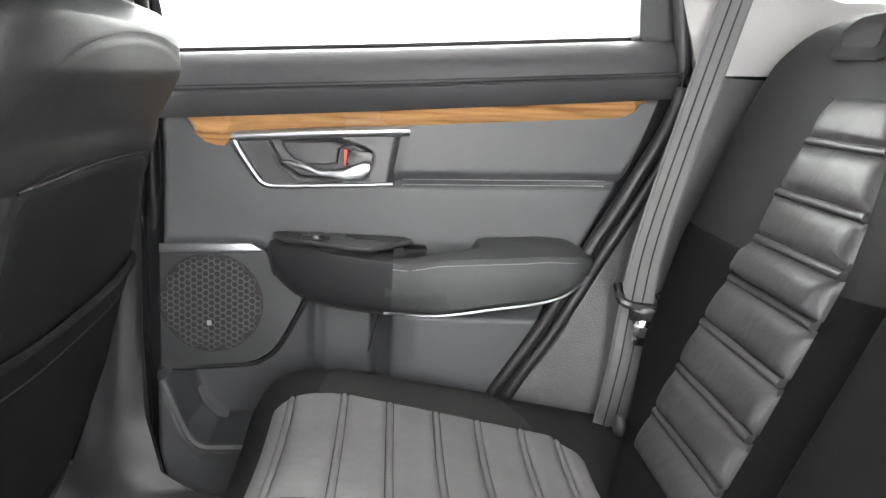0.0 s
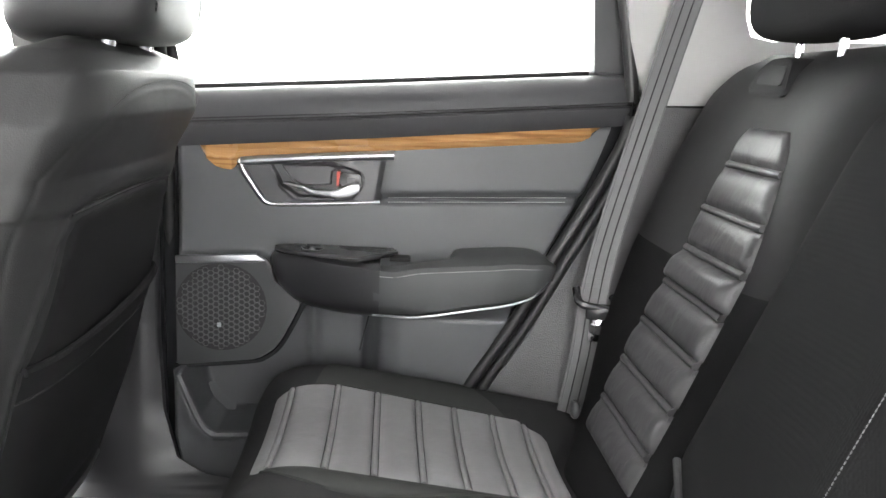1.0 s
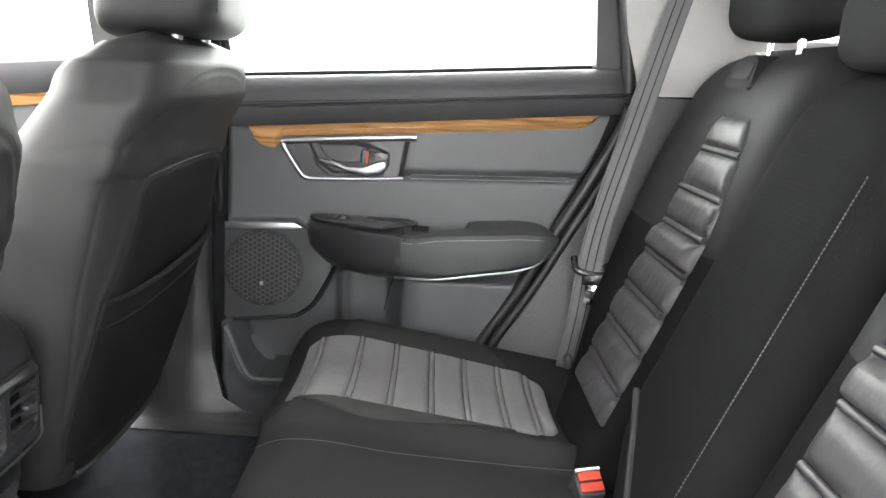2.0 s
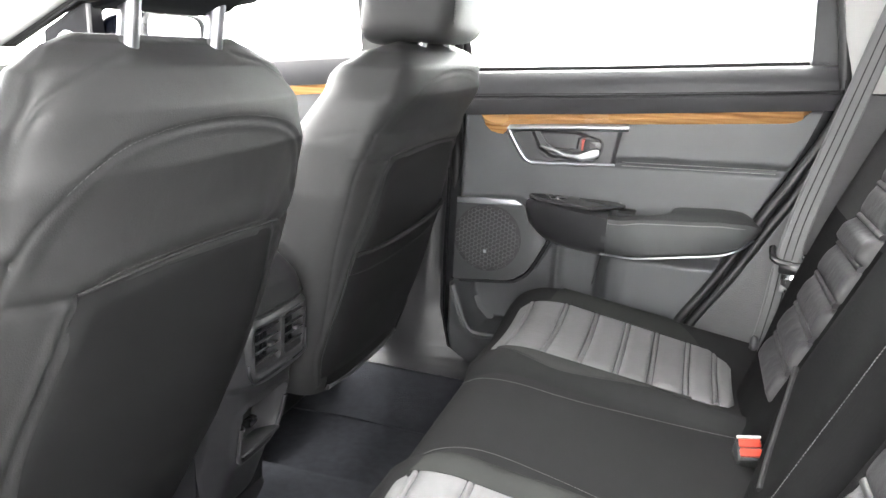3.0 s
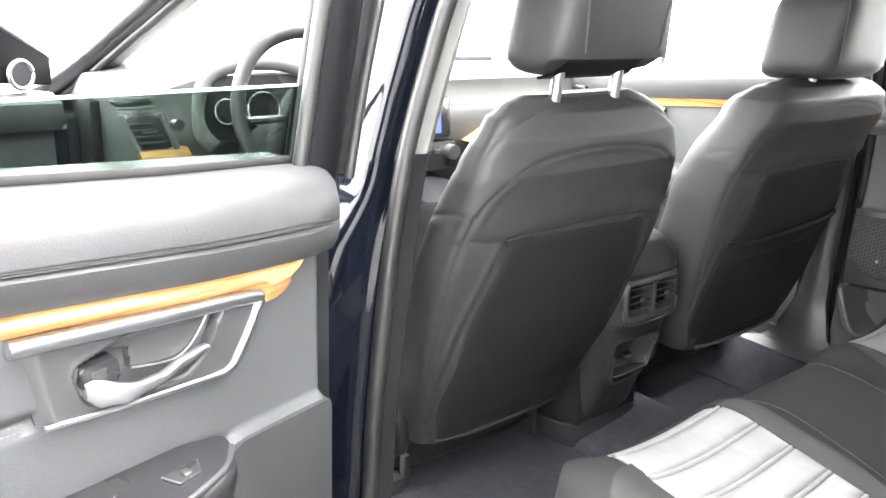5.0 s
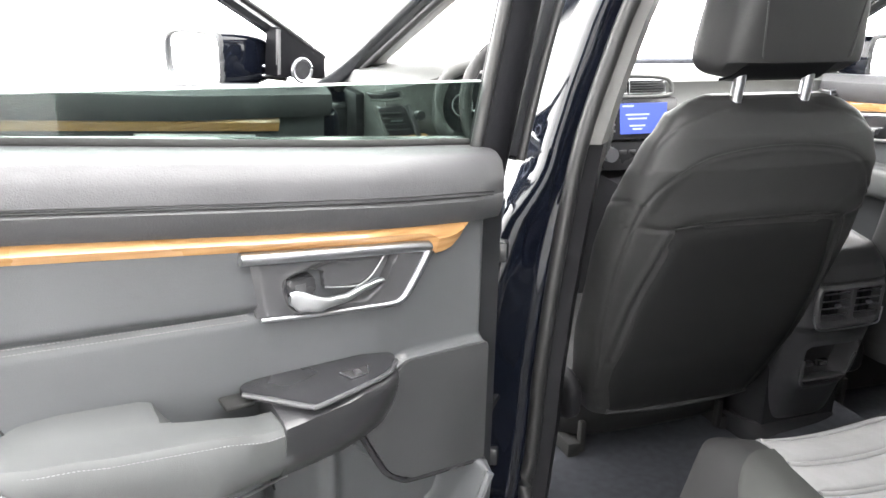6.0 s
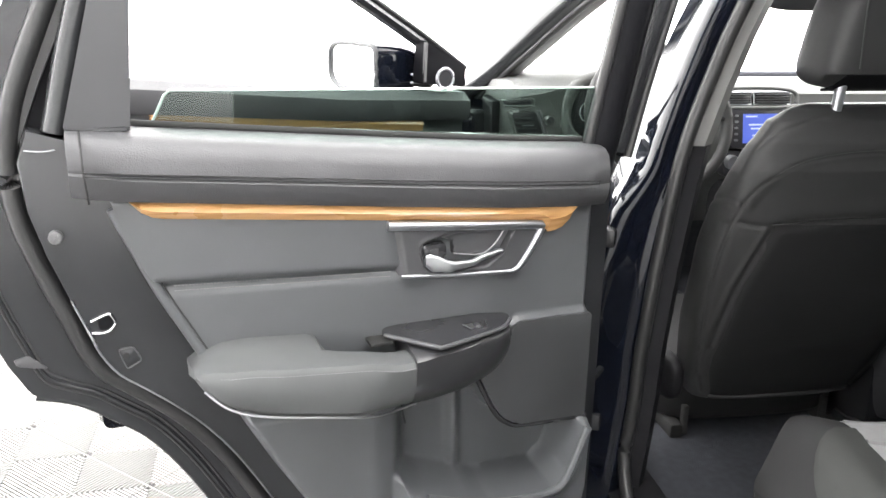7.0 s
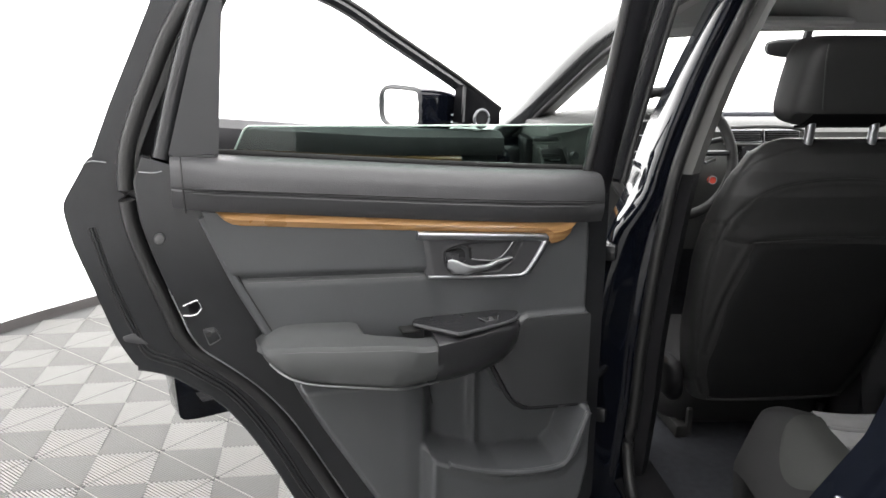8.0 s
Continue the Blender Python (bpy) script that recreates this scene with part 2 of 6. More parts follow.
def tube(points, r, n=8, bm=None, flat=1.0, up=(0, 0, 1)):
    """A round (or flattened) rod along points."""
    pts = [Vector(p) for p in points]
    out = []
    for i, p in enumerate(pts):
        t = (pts[min(i + 1, len(pts) - 1)] - pts[max(i - 1, 0)]).normalized()
        a = t.cross(Vector(up))
        if a.length < 1e-4:
            a = t.cross(Vector((1, 0, 0)))
        a.normalize()
        b = t.cross(a)
        rr = r[i] if isinstance(r, (list, tuple)) else r
        out.append([p + a * (rr * math.cos(2 * math.pi * k / n)) + b * (rr * flat * math.sin(2 * math.pi * k / n)) for k in range(n)])
    return rings(out, bm=bm)


def stitches(points, r=0.0011, dash=0.0034, gap=0.0012):
    """A row of single stitches along points."""
    pts = [Vector(p) for p in points]
    bm = bmesh.new()
    pos, total = 0.0, sum((b - a).length for a, b in zip(pts, pts[1:]))

    def at(d):
        for a, b in zip(pts, pts[1:]):
            k = (b - a).length
            if d <= k:
                return a + (b - a) * (d / k)
            d -= k
        return pts[-1]
    while pos + dash < total:
        tube([at(pos), at(pos + dash * 0.5), at(pos + dash)], [r * 0.6, r, r * 0.6], 5, bm=bm)
        pos += dash + gap
    return bm


def curve_pts(points, n=8):
    """A smooth run through points (Catmull-Rom)."""
    pts = [Vector(p) for p in points]
    out = []
    for i in range(len(pts) - 1):
        p0, p1, p2, p3 = pts[max(i - 1, 0)], pts[i], pts[i + 1], pts[min(i + 2, len(pts) - 1)]
        for k in range(n):
            t = k / n
            out.append(0.5 * (2 * p1 + (p2 - p0) * t + (2 * p0 - 5 * p1 + 4 * p2 - p3) * t * t + (3 * p1 - p0 - 3 * p2 + p3) * t ** 3))
    return out + [pts[-1]]


def prism(poly, f, d0, d1, bevel=0.0, seg=2):
    """A flat outline (a, b) turned solid between depths d0 and d1; f(a, b, d) gives the place."""
    bm = bmesh.new()
    lo = [bm.verts.new(f(a, b, d0)) for a, b in poly]
    hi = [bm.verts.new(f(a, b, d1)) for a, b in poly]
    bm.faces.new(lo[::-1])
    top = bm.faces.new(hi)
    for i in range(len(poly)):
        j = (i + 1) % len(poly)
        bm.faces.new((lo[i], lo[j], hi[j], hi[i]))
    if bevel:
        bmesh.ops.bevel(bm, geom=list(top.edges), offset=bevel, segments=seg, affect="EDGES", profile=0.5)
    return bm


def slab(f, nu, nv, thick):
    """A closed sheet f(u, v) with its back set off by the vector thick."""
    bm = bmesh.new()
    tv = Vector(thick)
    g = [[Vector(f(i / nu, j / nv)) for j in range(nv + 1)] for i in range(nu + 1)]
    a = [[bm.verts.new(p) for p in row] for row in g]
    b = [[bm.verts.new(p + tv) for p in row] for row in g]
    for i in range(nu):
        for j in range(nv):
            bm.faces.new((a[i][j], a[i + 1][j], a[i + 1][j + 1], a[i][j + 1]))
            bm.faces.new((b[i][j], b[i][j + 1], b[i + 1][j + 1], b[i + 1][j]))
    for i in range(nu):
        bm.faces.new((a[i][0], b[i][0], b[i + 1][0], a[i + 1][0]))
        bm.faces.new((a[i][nv], a[i + 1][nv], b[i + 1][nv], b[i][nv]))
    for j in range(nv):
        bm.faces.new((a[0][j], a[0][j + 1], b[0][j + 1], b[0][j]))
        bm.faces.new((a[nu][j], b[nu][j], b[nu][j + 1], a[nu][j + 1]))
    return bm


def lerp(table, x):
    xs, ys = zip(*table)
    return float(np.interp(x, xs, ys))


def smooth_lerp(table, x):
    """Like lerp, with eased steps."""
    for (x0, y0), (x1, y1) in zip(table, table[1:]):
        if x <= x1:
            t = min(1, max(0, (x - x0) / (x1 - x0)))
            return y0 + (y1 - y0) * t * t * (3 - 2 * t)
    return table[-1][1]


def step(a, b, x):
    t = min(1.0, max(0.0, (x - a) / (b - a)))
    return t * t * (3 - 2 * t)


def poly_dist(poly, x, z):
    """Signed distance to an outline, positive inside."""
    best, inside = 1e9, False
    for (x0, z0), (x1, z1) in zip(poly, poly[1:] + poly[:1]):
        dx, dz = x1 - x0, z1 - z0
        t = min(1, max(0, ((x - x0) * dx + (z - z0) * dz) / (dx * dx + dz * dz + 1e-12)))
        best = min(best, math.hypot(x - x0 - t * dx, z - z0 - t * dz))
        if (z0 > z) != (z1 > z) and x < x0 + (z - z0) / (z1 - z0) * dx:
            inside = not inside
    return best if inside else -best


def rounded(poly, r, n=4):
    """The outline with its corners rounded."""
    out = []
    for i, p in enumerate(poly):
        p, a, b = Vector(p), Vector(poly[i - 1]), Vector(poly[(i + 1) % len(poly)])
        k = min(r, (a - p).length * 0.45, (b - p).length * 0.45)
        p0, p1 = p + (a - p).normalized() * k, p + (b - p).normalized() * k
        for j in range(n + 1):
            t = j / n
            q = p0 * (1 - t) ** 2 + p * 2 * t * (1 - t) + p1 * t * t
            out.append((q.x, q.y))
    return out


def superblob(center, half, p=0.5, n=28, m=16, bend=None):
    """A cushion-like solid; bend(v) may move each point."""
    bm = bmesh.new()
    c = Vector(center)

    def pw(v, e):
        return math.copysign(abs(v) ** e, v)
    secs = []
    for j in range(1, m):
        a = -math.pi / 2 + math.pi * j / m
        ring = []
        for i in range(n):
            b = 2 * math.pi * i / n
            v = Vector((half[0] * pw(math.cos(a), p) * pw(math.cos(b), p), half[1] * pw(math.cos(a), p) * pw(math.sin(b), p), half[2] * pw(math.sin(a), p)))
            ring.append(c + (bend(v) if bend else v))
        secs.append(ring)
    return rings(secs, bm=bm)

# ---- the booth: floor, wall, ceiling ----
BX, BY, BR = -0.1, 0.28, 4.0
bm = bmesh.new()
bmesh.ops.create_circle(bm, cap_ends=True, radius=BR + 0.2, segments=96, matrix=pose(BX, BY, -0.006))
r = bmesh.ops.extrude_face_region(bm, geom=bm.faces[:])
bmesh.ops.translate(bm, vec=(0, 0, -0.1), verts=[v for v in r["geom"] if isinstance(v, bmesh.types.BMVert)])
floor = solid("floor", bm, M["tile_base"], "grey chequered floor of ribbed plastic tiles", "floor", "structure")


def ring_wall(r0, r1, z0, z1, n=96, a0=0.0, a1=360.0):
    rows = []
    for i in range(n if a1 - a0 >= 360 else n + 1):
        a = radians(a0 + (a1 - a0) * i / n)
        rows.append([(BX + q * math.cos(a), BY + q * math.sin(a), z) for q, z in ((r0, z0), (r0, z1), (r1, z1), (r1, z0))])
    return rings(rows + rows[:1], caps=False) if a1 - a0 >= 360 else rings(rows)


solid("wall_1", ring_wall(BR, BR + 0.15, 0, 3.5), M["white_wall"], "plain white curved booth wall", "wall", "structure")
solid("baseboard", ring_wall(BR - 0.015, BR - 0.001, 0, 0.05), M["baseboard"], "dark baseboard along the white wall", "baseboard", "structure")
bm = bmesh.new()
bmesh.ops.create_circle(bm, cap_ends=True, radius=BR + 0.15, segments=64, matrix=pose(BX, BY, 3.52))
r = bmesh.ops.extrude_face_region(bm, geom=bm.faces[:])
bmesh.ops.translate(bm, vec=(0, 0, 0.1), verts=[v for v in r["geom"] if isinstance(v, bmesh.types.BMVert)])
solid("ceiling", bm, M["ceiling"], "white booth ceiling", "ceiling", "structure")


# ---- rear doors: design coordinates are x, depth d inwards from the trim, z ----
PAD_TOP = [(-0.12, 1.139), (0.227, 1.166), (0.66, 1.203)]
SPK = [(-0.1, 0.871), (0.036, 0.878), (0.053, 0.868), (0.06, 0.836), (0.106, 0.797), (0.067, 0.722), (0.03, 0.697), (-0.1, 0.684)]
LIP = [(-0.2, 0.684), (-0.086, 0.682), (-0.058, 0.6), (-0.03, 0.573), (0.09, 0.583), (0.2, 0.622), (0.235, 0.64), (0.24, 0.3), (-0.2, 0.3)]
GAP = [(0.067, 1.031), (0.052, 1.0295), (0.072, 0.994), (0.1, 0.978), (0.15, 0.977), (0.185, 0.981), (0.199, 1.004), (0.197, 1.018), (0.172, 1.027), (0.152, 1.02), (0.15, 0.999), (0.103, 0.994), (0.084, 1.006)]
PANEL = [(-0.105, 1.075), (-0.105, 0.56), (-0.09, 0.49), (-0.04, 0.43), (0.05, 0.405), (0.24, 0.405), (0.334, 0.546), (0.425, 0.699), (0.509, 0.855), (0.574, 0.985), (0.634, 1.125)]
CUP = [(0.058, 1.03), (0.144, 1.0345), (0.173, 1.028), (0.198, 1.0195), (0.2, 1.0035), (0.185, 0.98), (0.096, 0.9755), (0.071, 0.997)]


def panel_depth(x, z):
    d = 0.0
    d -= 0.008 * math.exp(-((z - (0.976 + 0.04 * (x - 0.24))) / 0.006) ** 2) * step(0.2, 0.25, x)     # seam
    d += 0.006 * step(0.0, 0.012, z - 0.98 - 0.04 * (x - 0.24)) * step(0.2, 0.25, x)
    sp = poly_dist(SPK, x, z)
    lip = poly_dist(LIP, x, z)
    low = step(0.80, 0.775, z)                                 # the hollow under the armrest
    hollow = -0.056 * low * step(0.245, 0.205, x) * step(-0.11, -0.06, x) * step(0.0, -0.012, sp)
    d += hollow
    d += 0.022 * step(0.2, 0.28, x) * low + 0.012 * low * math.exp(-((x - 0.122) / 0.01) ** 2)
    if lip > -0.012:
        k = step(-0.012, 0.009, lip)
        d = d * (1 - k) + k * (0.044 + 0.008 * step(0.03, 0.0, lip))
    if sp > -0.01:
        k = step(-0.008, 0.002, sp)
        d = d * (1 - k) + k * 0.012
    edge = poly_dist(PANEL, x, z)
    return d - 0.03 * step(0.014, 0.0, edge) ** 1.5


def rear_door(side, root, label_side):
    """side 1: the car's right, closed; -1: the left."""
    base = DOOR_Y if side > 0 else 2 * C - DOOR_Y

    def f(x, z, d):
        # the open door's trim curves away towards its hinge
        d = d - (0.018 * step(0.09, -0.11, x) if side < 0 else 0.0)
        return Vector((x, base - side * d, z))

    # trim panel
    nx, nz = 150, 168
    bm = bmesh.new()

    def edge_x(z):
        rear = [(0.405, 0.24), (0.546, 0.334), (0.699, 0.425), (0.855, 0.509), (0.985, 0.574), (1.125, 0.634)]
        front = [(0.405, 0.05), (0.43, -0.04), (0.49, -0.09), (0.56, -0.105), (1.125, -0.105)]
        return lerp(front, z), lerp(rear, z)
    grid = []
    for j in range(nz + 1):
        z = 0.405 + (1.075 - 0.405) * j / nz
        x0, x1 = edge_x(z)
        row = []
        for i in range(nx + 1):
            x = x0 + (x1 - x0) * i / nx
            z2 = z + 0.0677 * (x + 0.105) * (j / nz) ** 5
            row.append((x, z2, panel_depth(x, z2)))
        grid.append(row)
    front = [[bm.verts.new(f(x, z, d)) for x, z, d in row] for row in grid]
    for j in range(nz):
        for i in range(nx):
            bm.faces.new((front[j][i], front[j][i + 1], front[j + 1][i + 1], front[j + 1][i]))
    rim = [front[0][i] for i in range(nx)] + [front[j][nx] for j in range(nz)] + [front[nz][i] for i in range(nx, 0, -1)] + [front[j][0] for j in range(nz, 0, -1)]
    back = [bm.verts.new(v.co + Vector((0, side * 0.06, 0))) for v in rim]
    for i in range(len(rim)):
        j = (i + 1) % len(rim)
        bm.faces.new((rim[i], rim[j], back[j], back[i]))
    bm.faces.new(back)
    panel = part("trim_panel", bm, M["vinyl"], root, "soft charcoal vinyl door trim with moulded map pocket", 60)
    # upper pad
    secs = []
    for k in range(25):
        x = -0.118 + (0.652 + 0.118) * k / 24
        top = lerp(PAD_TOP, x)
        bot = top - 0.09 + 0.006 * (x + 0.1) / 0.75
        e = 0.75 + 0.25 * min(1, min(k, 24 - k) / 1.5)
        prof = [(0.0, -0.055), (0.0, -0.02), (-0.003, 0.005), (-0.012, 0.022), (-0.03, 0.031), (-0.05, 0.034), (-0.054, 0.0315), (-0.058, 0.034), (-0.075, 0.03), (-0.09, 0.018), (-0.09, -0.055)]
        secs.append([f(x, top + (top - bot) / 0.09 * a, -0.055 + (b + 0.055) * e) for a, b in prof])
    pad = part("upper_pad", rings(secs), M["pad"], root, "rolled black leather pad along the window sill")
    for off in (-0.046, -0.0505):
        part("stitching", tube([f(-0.085 + 0.72 * k / 30, lerp(PAD_TOP, -0.085 + 0.72 * k / 30) + off, 0.0338) for k in range(31)], 0.0011, 6), M["seam"], pad)
    # wood strip
    low, mid, up, rl, ru = [], [], [], [], []
    for k in range(49):
        x = -0.064 + 0.652 * k / 48
        zt = lerp([(-0.064, 1.0605), (0.23, 1.082), (0.588, 1.1125)], x)
        zb = lerp([(-0.064, 1.0595), (-0.056, 1.04), (-0.045, 1.025), (-0.03, 1.017), (-0.005, 1.0155), (0.001, 1.026), (0.006, 1.036), (0.23, 1.056), (0.555, 1.085), (0.57, 1.09), (0.58, 1.1), (0.588, 1.112)], x)
        zm = zb + (zt - zb) * 0.47
        rl.append(f(x, zb, -0.01)), low.append(f(x, zb + 0.0005, 0.007)), mid.append(f(x, zm, 0.0165)), up.append(f(x, zt, 0.006)), ru.append(f(x, zt, -0.01))
    secs = [[rl[k], low[k], mid[k], up[k], ru[k]] for k in range(49)]
    part("wood_strip", rings(secs), M["wood"], root, "glossy walnut wood trim strip", 15)
    # pull bezel
    def bezel(u, v):
        zt, zb = lerp([(0.0, 1.034), (0.252, 1.055)], 0.252 * u), lerp([(0.05, 0.961), (0.233, 0.972)], 0.05 + 0.183 * u)
        x0, x1 = lerp([(0.961, 0.05), (1.034, 0.002)], zb + (zt - zb) * v), lerp([(0.972, 0.233), (1.055, 0.25)], zb + (zt - zb) * v)
        x, z = x0 + (x1 - x0) * u, zb + (zt - zb) * v
        c = poly_dist(CUP, x, z)
        d = 0.0125 - 0.012 * step(0.93, 1.0, u)
        d -= 0.005 * step(0.0, 0.005, c) + 0.019 * step(-0.001, 0.004, poly_dist(GAP, x, z))
        d += 0.0012 * math.exp(-((c + 0.003) / 0.0022) ** 2)
        return f(x, z, d)
    bez = part("handle_bezel", slab(bezel, 90, 34, (0, side * 0.012, 0)), M["plate"], root, "black handle plate with a pressed finger cup", 50)
    path = curve_pts([f(x, z, 0.0125) for x, z in ((0.252, 1.0515), (0.12, 1.0415), (0.02, 1.0325), (0.006, 1.029), (0.008, 1.02), (0.022, 0.997), (0.04, 0.972), (0.05, 0.965), (0.066, 0.9635), (0.15, 0.968), (0.231, 0.9735))], 4)
    rad = [lerp([(0, 0.0078), (9, 0.0072), (14, 0.0062), (24, 0.005), (32, 0.0036), (40, 0.0028)], k) for k in range(len(path))]
    part("bezel_rim", tube(path, rad, 12), M["chrome"], bez, "satin chrome rim")
    part("tab_edge", tube(curve_pts([f(x, z, 0.0088) for x, z in ((0.15, 1.0005), (0.128, 0.9965), (0.104, 0.9955), (0.086, 1.007), (0.069, 1.0295))], 6), 0.0012, 6), M["steel"], bez, "thin bright edge of the pull tab")
    part("cup_line", tube(curve_pts([f(x, z, 0.0128) for x, z in ((0.088, 1.0335), (0.144, 1.0365), (0.174, 1.03), (0.2, 1.0205), (0.203, 1.003), (0.187, 0.9775), (0.13, 0.9735))], 5), 0.0011, 6), M["seam"], bez)
    lev = []
    for k in range(33):
        t = k / 32
        x = 0.073 + (0.197 - 0.073) * t
        zc = smooth_lerp([(0, 0.999), (0.2, 0.9945), (0.45, 0.9855), (0.7, 0.9845), (0.88, 0.99), (1, 0.996)], t)
        h = smooth_lerp([(0, 0.0015), (0.1, 0.0042), (0.4, 0.005), (0.6, 0.0062), (0.76, 0.0105), (0.92, 0.0135), (1, 0.008)], t)
        d = smooth_lerp([(0, 0.0125), (0.3, 0.017), (0.7, 0.021), (1, 0.016)], t)
        lev.append([f(x, zc + h * math.copysign(abs(math.cos(2 * math.pi * q / 20)) ** 0.75, math.cos(2 * math.pi * q / 20)), d + 0.005 * math.copysign(abs(math.sin(2 * math.pi * q / 20)) ** 0.75, math.sin(2 * math.pi * q / 20))) for q in range(20)])
    part("door_lever", rings(lev), M["lever"], bez, "silver door lever", 60)
    lock = part("lock_knob", prism(rounded([(0.166, 1.02), (0.2, 1.018), (0.2, 0.998), (0.164, 0.998)], 0.004), f, -0.006, 0.0175, 0.003), M["gloss"], bez, "black lock knob")
    if side > 0:
        part("lock_mark", prism([(0.160, 1.021), (0.1655, 1.021), (0.164, 0.998), (0.160, 0.998)], f, 0.0, 0.0185), M["red"], lock, "red unlocked mark")
    part("lock_symbol", prism([(0.177, 1.013), (0.190, 1.012), (0.190, 1.003), (0.177, 1.003)], f, 0.012, 0.0182), M["plate"], lock)
    # speaker plate, grille and rim
    plate = part("speaker_plate", prism(rounded([(x, z) for x, z in SPK], 0.006), f, 0.0, 0.016, 0.002), M["plastic"], root, "black plastic speaker plate")
    if side > 0:
        part("plate_edge", prism([(-0.1, 0.872), (0.03, 0.8785), (0.046, 0.869), (0.036, 0.866), (-0.1, 0.859)], f, 0.01, 0.019, 0.002), M["chrome"], plate, "thin grey metallic edge")
    part("plate_rim", tube(curve_pts([f(x, z, 0.0125) for x, z in ((-0.104, 0.681), (0.02, 0.692), (0.05, 0.702), (0.072, 0.722), (0.095, 0.764), (0.11, 0.797))], 6), 0.0042, 8), M["gloss"], plate)
    cx, cz, rr = -0.026, 0.787, 0.075
    if side > 0:
        ring = [f(cx + rr * math.cos(2 * math.pi * k / 48), cz + rr * math.sin(2 * math.pi * k / 48), 0.0168) for k in range(48)]
        part("grille_back", prism([(cx + rr * math.cos(2 * math.pi * k / 48), cz + rr * math.sin(2 * math.pi * k / 48)) for k in range(48)], f, 0.015, 0.0168), M["seam"], plate, "dark speaker mesh")
        bm = bmesh.new()
        a = 0.0056
        for i in range(-10, 11):
            for j in range(-10, 11):
                hx, hz = cx + i * a * 1.5, cz + (j + (i % 2) * 0.5) * a * 1.732
                if math.hypot(hx - cx, hz - cz) > rr - a:
                    continue
                o = [f(hx + a * 1.0 * math.cos(math.pi / 3 * k), hz + a * math.sin(math.pi / 3 * k), 0.0185) for k in range(6)]
                q = [f(hx + a * 0.82 * math.cos(math.pi / 3 * k), hz + a * 0.82 * math.sin(math.pi / 3 * k), 0.0185) for k in range(6)]
                q2 = [f(hx + a * 0.82 * math.cos(math.pi / 3 * k), hz + a * 0.82 * math.sin(math.pi / 3 * k), 0.0166) for k in range(6)]
                vo, vi, vb = [[bm.verts.new(p) for p in s] for s in (o, q, q2)]
                for k in range(6):
                    n = (k + 1) % 6
                    bm.faces.new((vo[k], vo[n], vi[n], vi[k]))
                    bm.faces.new((vi[k], vi[n], vb[n], vb[k]))
        part("speaker_grille", bm, M["grille"], plate, "honeycomb speaker grille", 20)
        part("badge", box((0.006, 0.002, 0.007), Matrix.Translation(f(-0.029, 0.757, 0.019))), M["chrome"], plate, "tiny silver badge")
    # map pocket lip
    part("pocket_lip", tube(curve_pts([f(x, z, 0.047) for x, z in ((-0.09, 0.678), (-0.075, 0.64), (-0.058, 0.6), (-0.045, 0.581), (-0.025, 0.573), (0.04, 0.577), (0.12, 0.59), (0.2, 0.618))], 5), 0.0065, 8), M["vinyl"], root)
    # armrest pod with window switch
    secs = []
    for k in range(15):
        x = 0.056 + (0.236 - 0.056) * (k / 14) ** 1.4
        zt = lerp([(0.058, 0.88), (0.075, 0.89), (0.12, 0.894), (0.232, 0.884)], x)
        zb = lerp([(0.056, 0.874), (0.063, 0.835), (0.093, 0.808), (0.127, 0.796), (0.177, 0.788), (0.24, 0.784)], x)
        dm = lerp([(0.056, 0.02), (0.063, 0.04), (0.075, 0.053), (0.1, 0.069), (0.15, 0.087), (0.24, 0.099)], x)
        ring = [f(x, zt, -0.02), f(x, zt + 0.001, dm * 0.5), f(x, zt - 0.002, dm * 0.9), f(x, zt - 0.008, dm), f(x, zt - 0.016, dm * 1.005), f(x, zb + (zt - zb) * 0.6, dm * 0.98), f(x, zb + (zt - zb) * 0.38, dm * 0.9), f(x, zb + (zt - zb) * 0.18, dm * 0.76), f(x, zb + (zt - zb) * 0.05, dm * 0.55), f(x, zb, dm * 0.35), f(x, zb, -0.02)]
        secs.append(ring)
    pod = part("armrest_pod", rings(secs), M["pod"], root, "satin black armrest pod", 50)
    top = rounded([(0.06, 0.012), (0.068, 0.04), (0.09, 0.058), (0.13, 0.075), (0.193, 0.094), (0.204, 0.09), (0.262, 0.026), (0.261, 0.006), (0.24, 0.0), (0.1, 0.0)], 0.008)
    sw = part("switch_plate", prism(top, lambda a, b, c: f(a, c + 0.893 - 0.02 * max(0, a - 0.15), b), -0.004, 0.0035, 0.002), M["gloss"], pod, "window switch plate")
    def on_top(a, b, c):
        return f(a, c + 0.8965, b)
    key = part("window_switch", prism(rounded([(0.105, 0.034), (0.145, 0.036), (0.138, 0.057), (0.114, 0.054)], 0.003), on_top, -0.004, 0.0006, 0.0004), M["seam"], sw, "black window switch in a trapezoid recess")
    part("switch_edge", tube([on_top(a, b, 0.001) for a, b in ((0.106, 0.035), (0.114, 0.0545), (0.138, 0.0575), (0.1445, 0.037))], 0.0009, 6), M["steel"], key, "thin silver switch edge")
    part("switch_tab", box((0.009, 0.012, 0.006), Matrix.Translation(on_top(0.1255, 0.047, 0.001)), 0.002), M["steel"], key, "silver switch tab")
    part("plate_rim", tube(curve_pts([f(a, 0.8945 - 0.02 * max(0, a - 0.15), b) for a, b in ((0.066, 0.035), (0.09, 0.06), (0.13, 0.077), (0.193, 0.0955), (0.204, 0.0915), (0.232, 0.06), (0.262, 0.027))], 4), 0.0032, 8), M["plate"], pod, "rounded satin bevel")
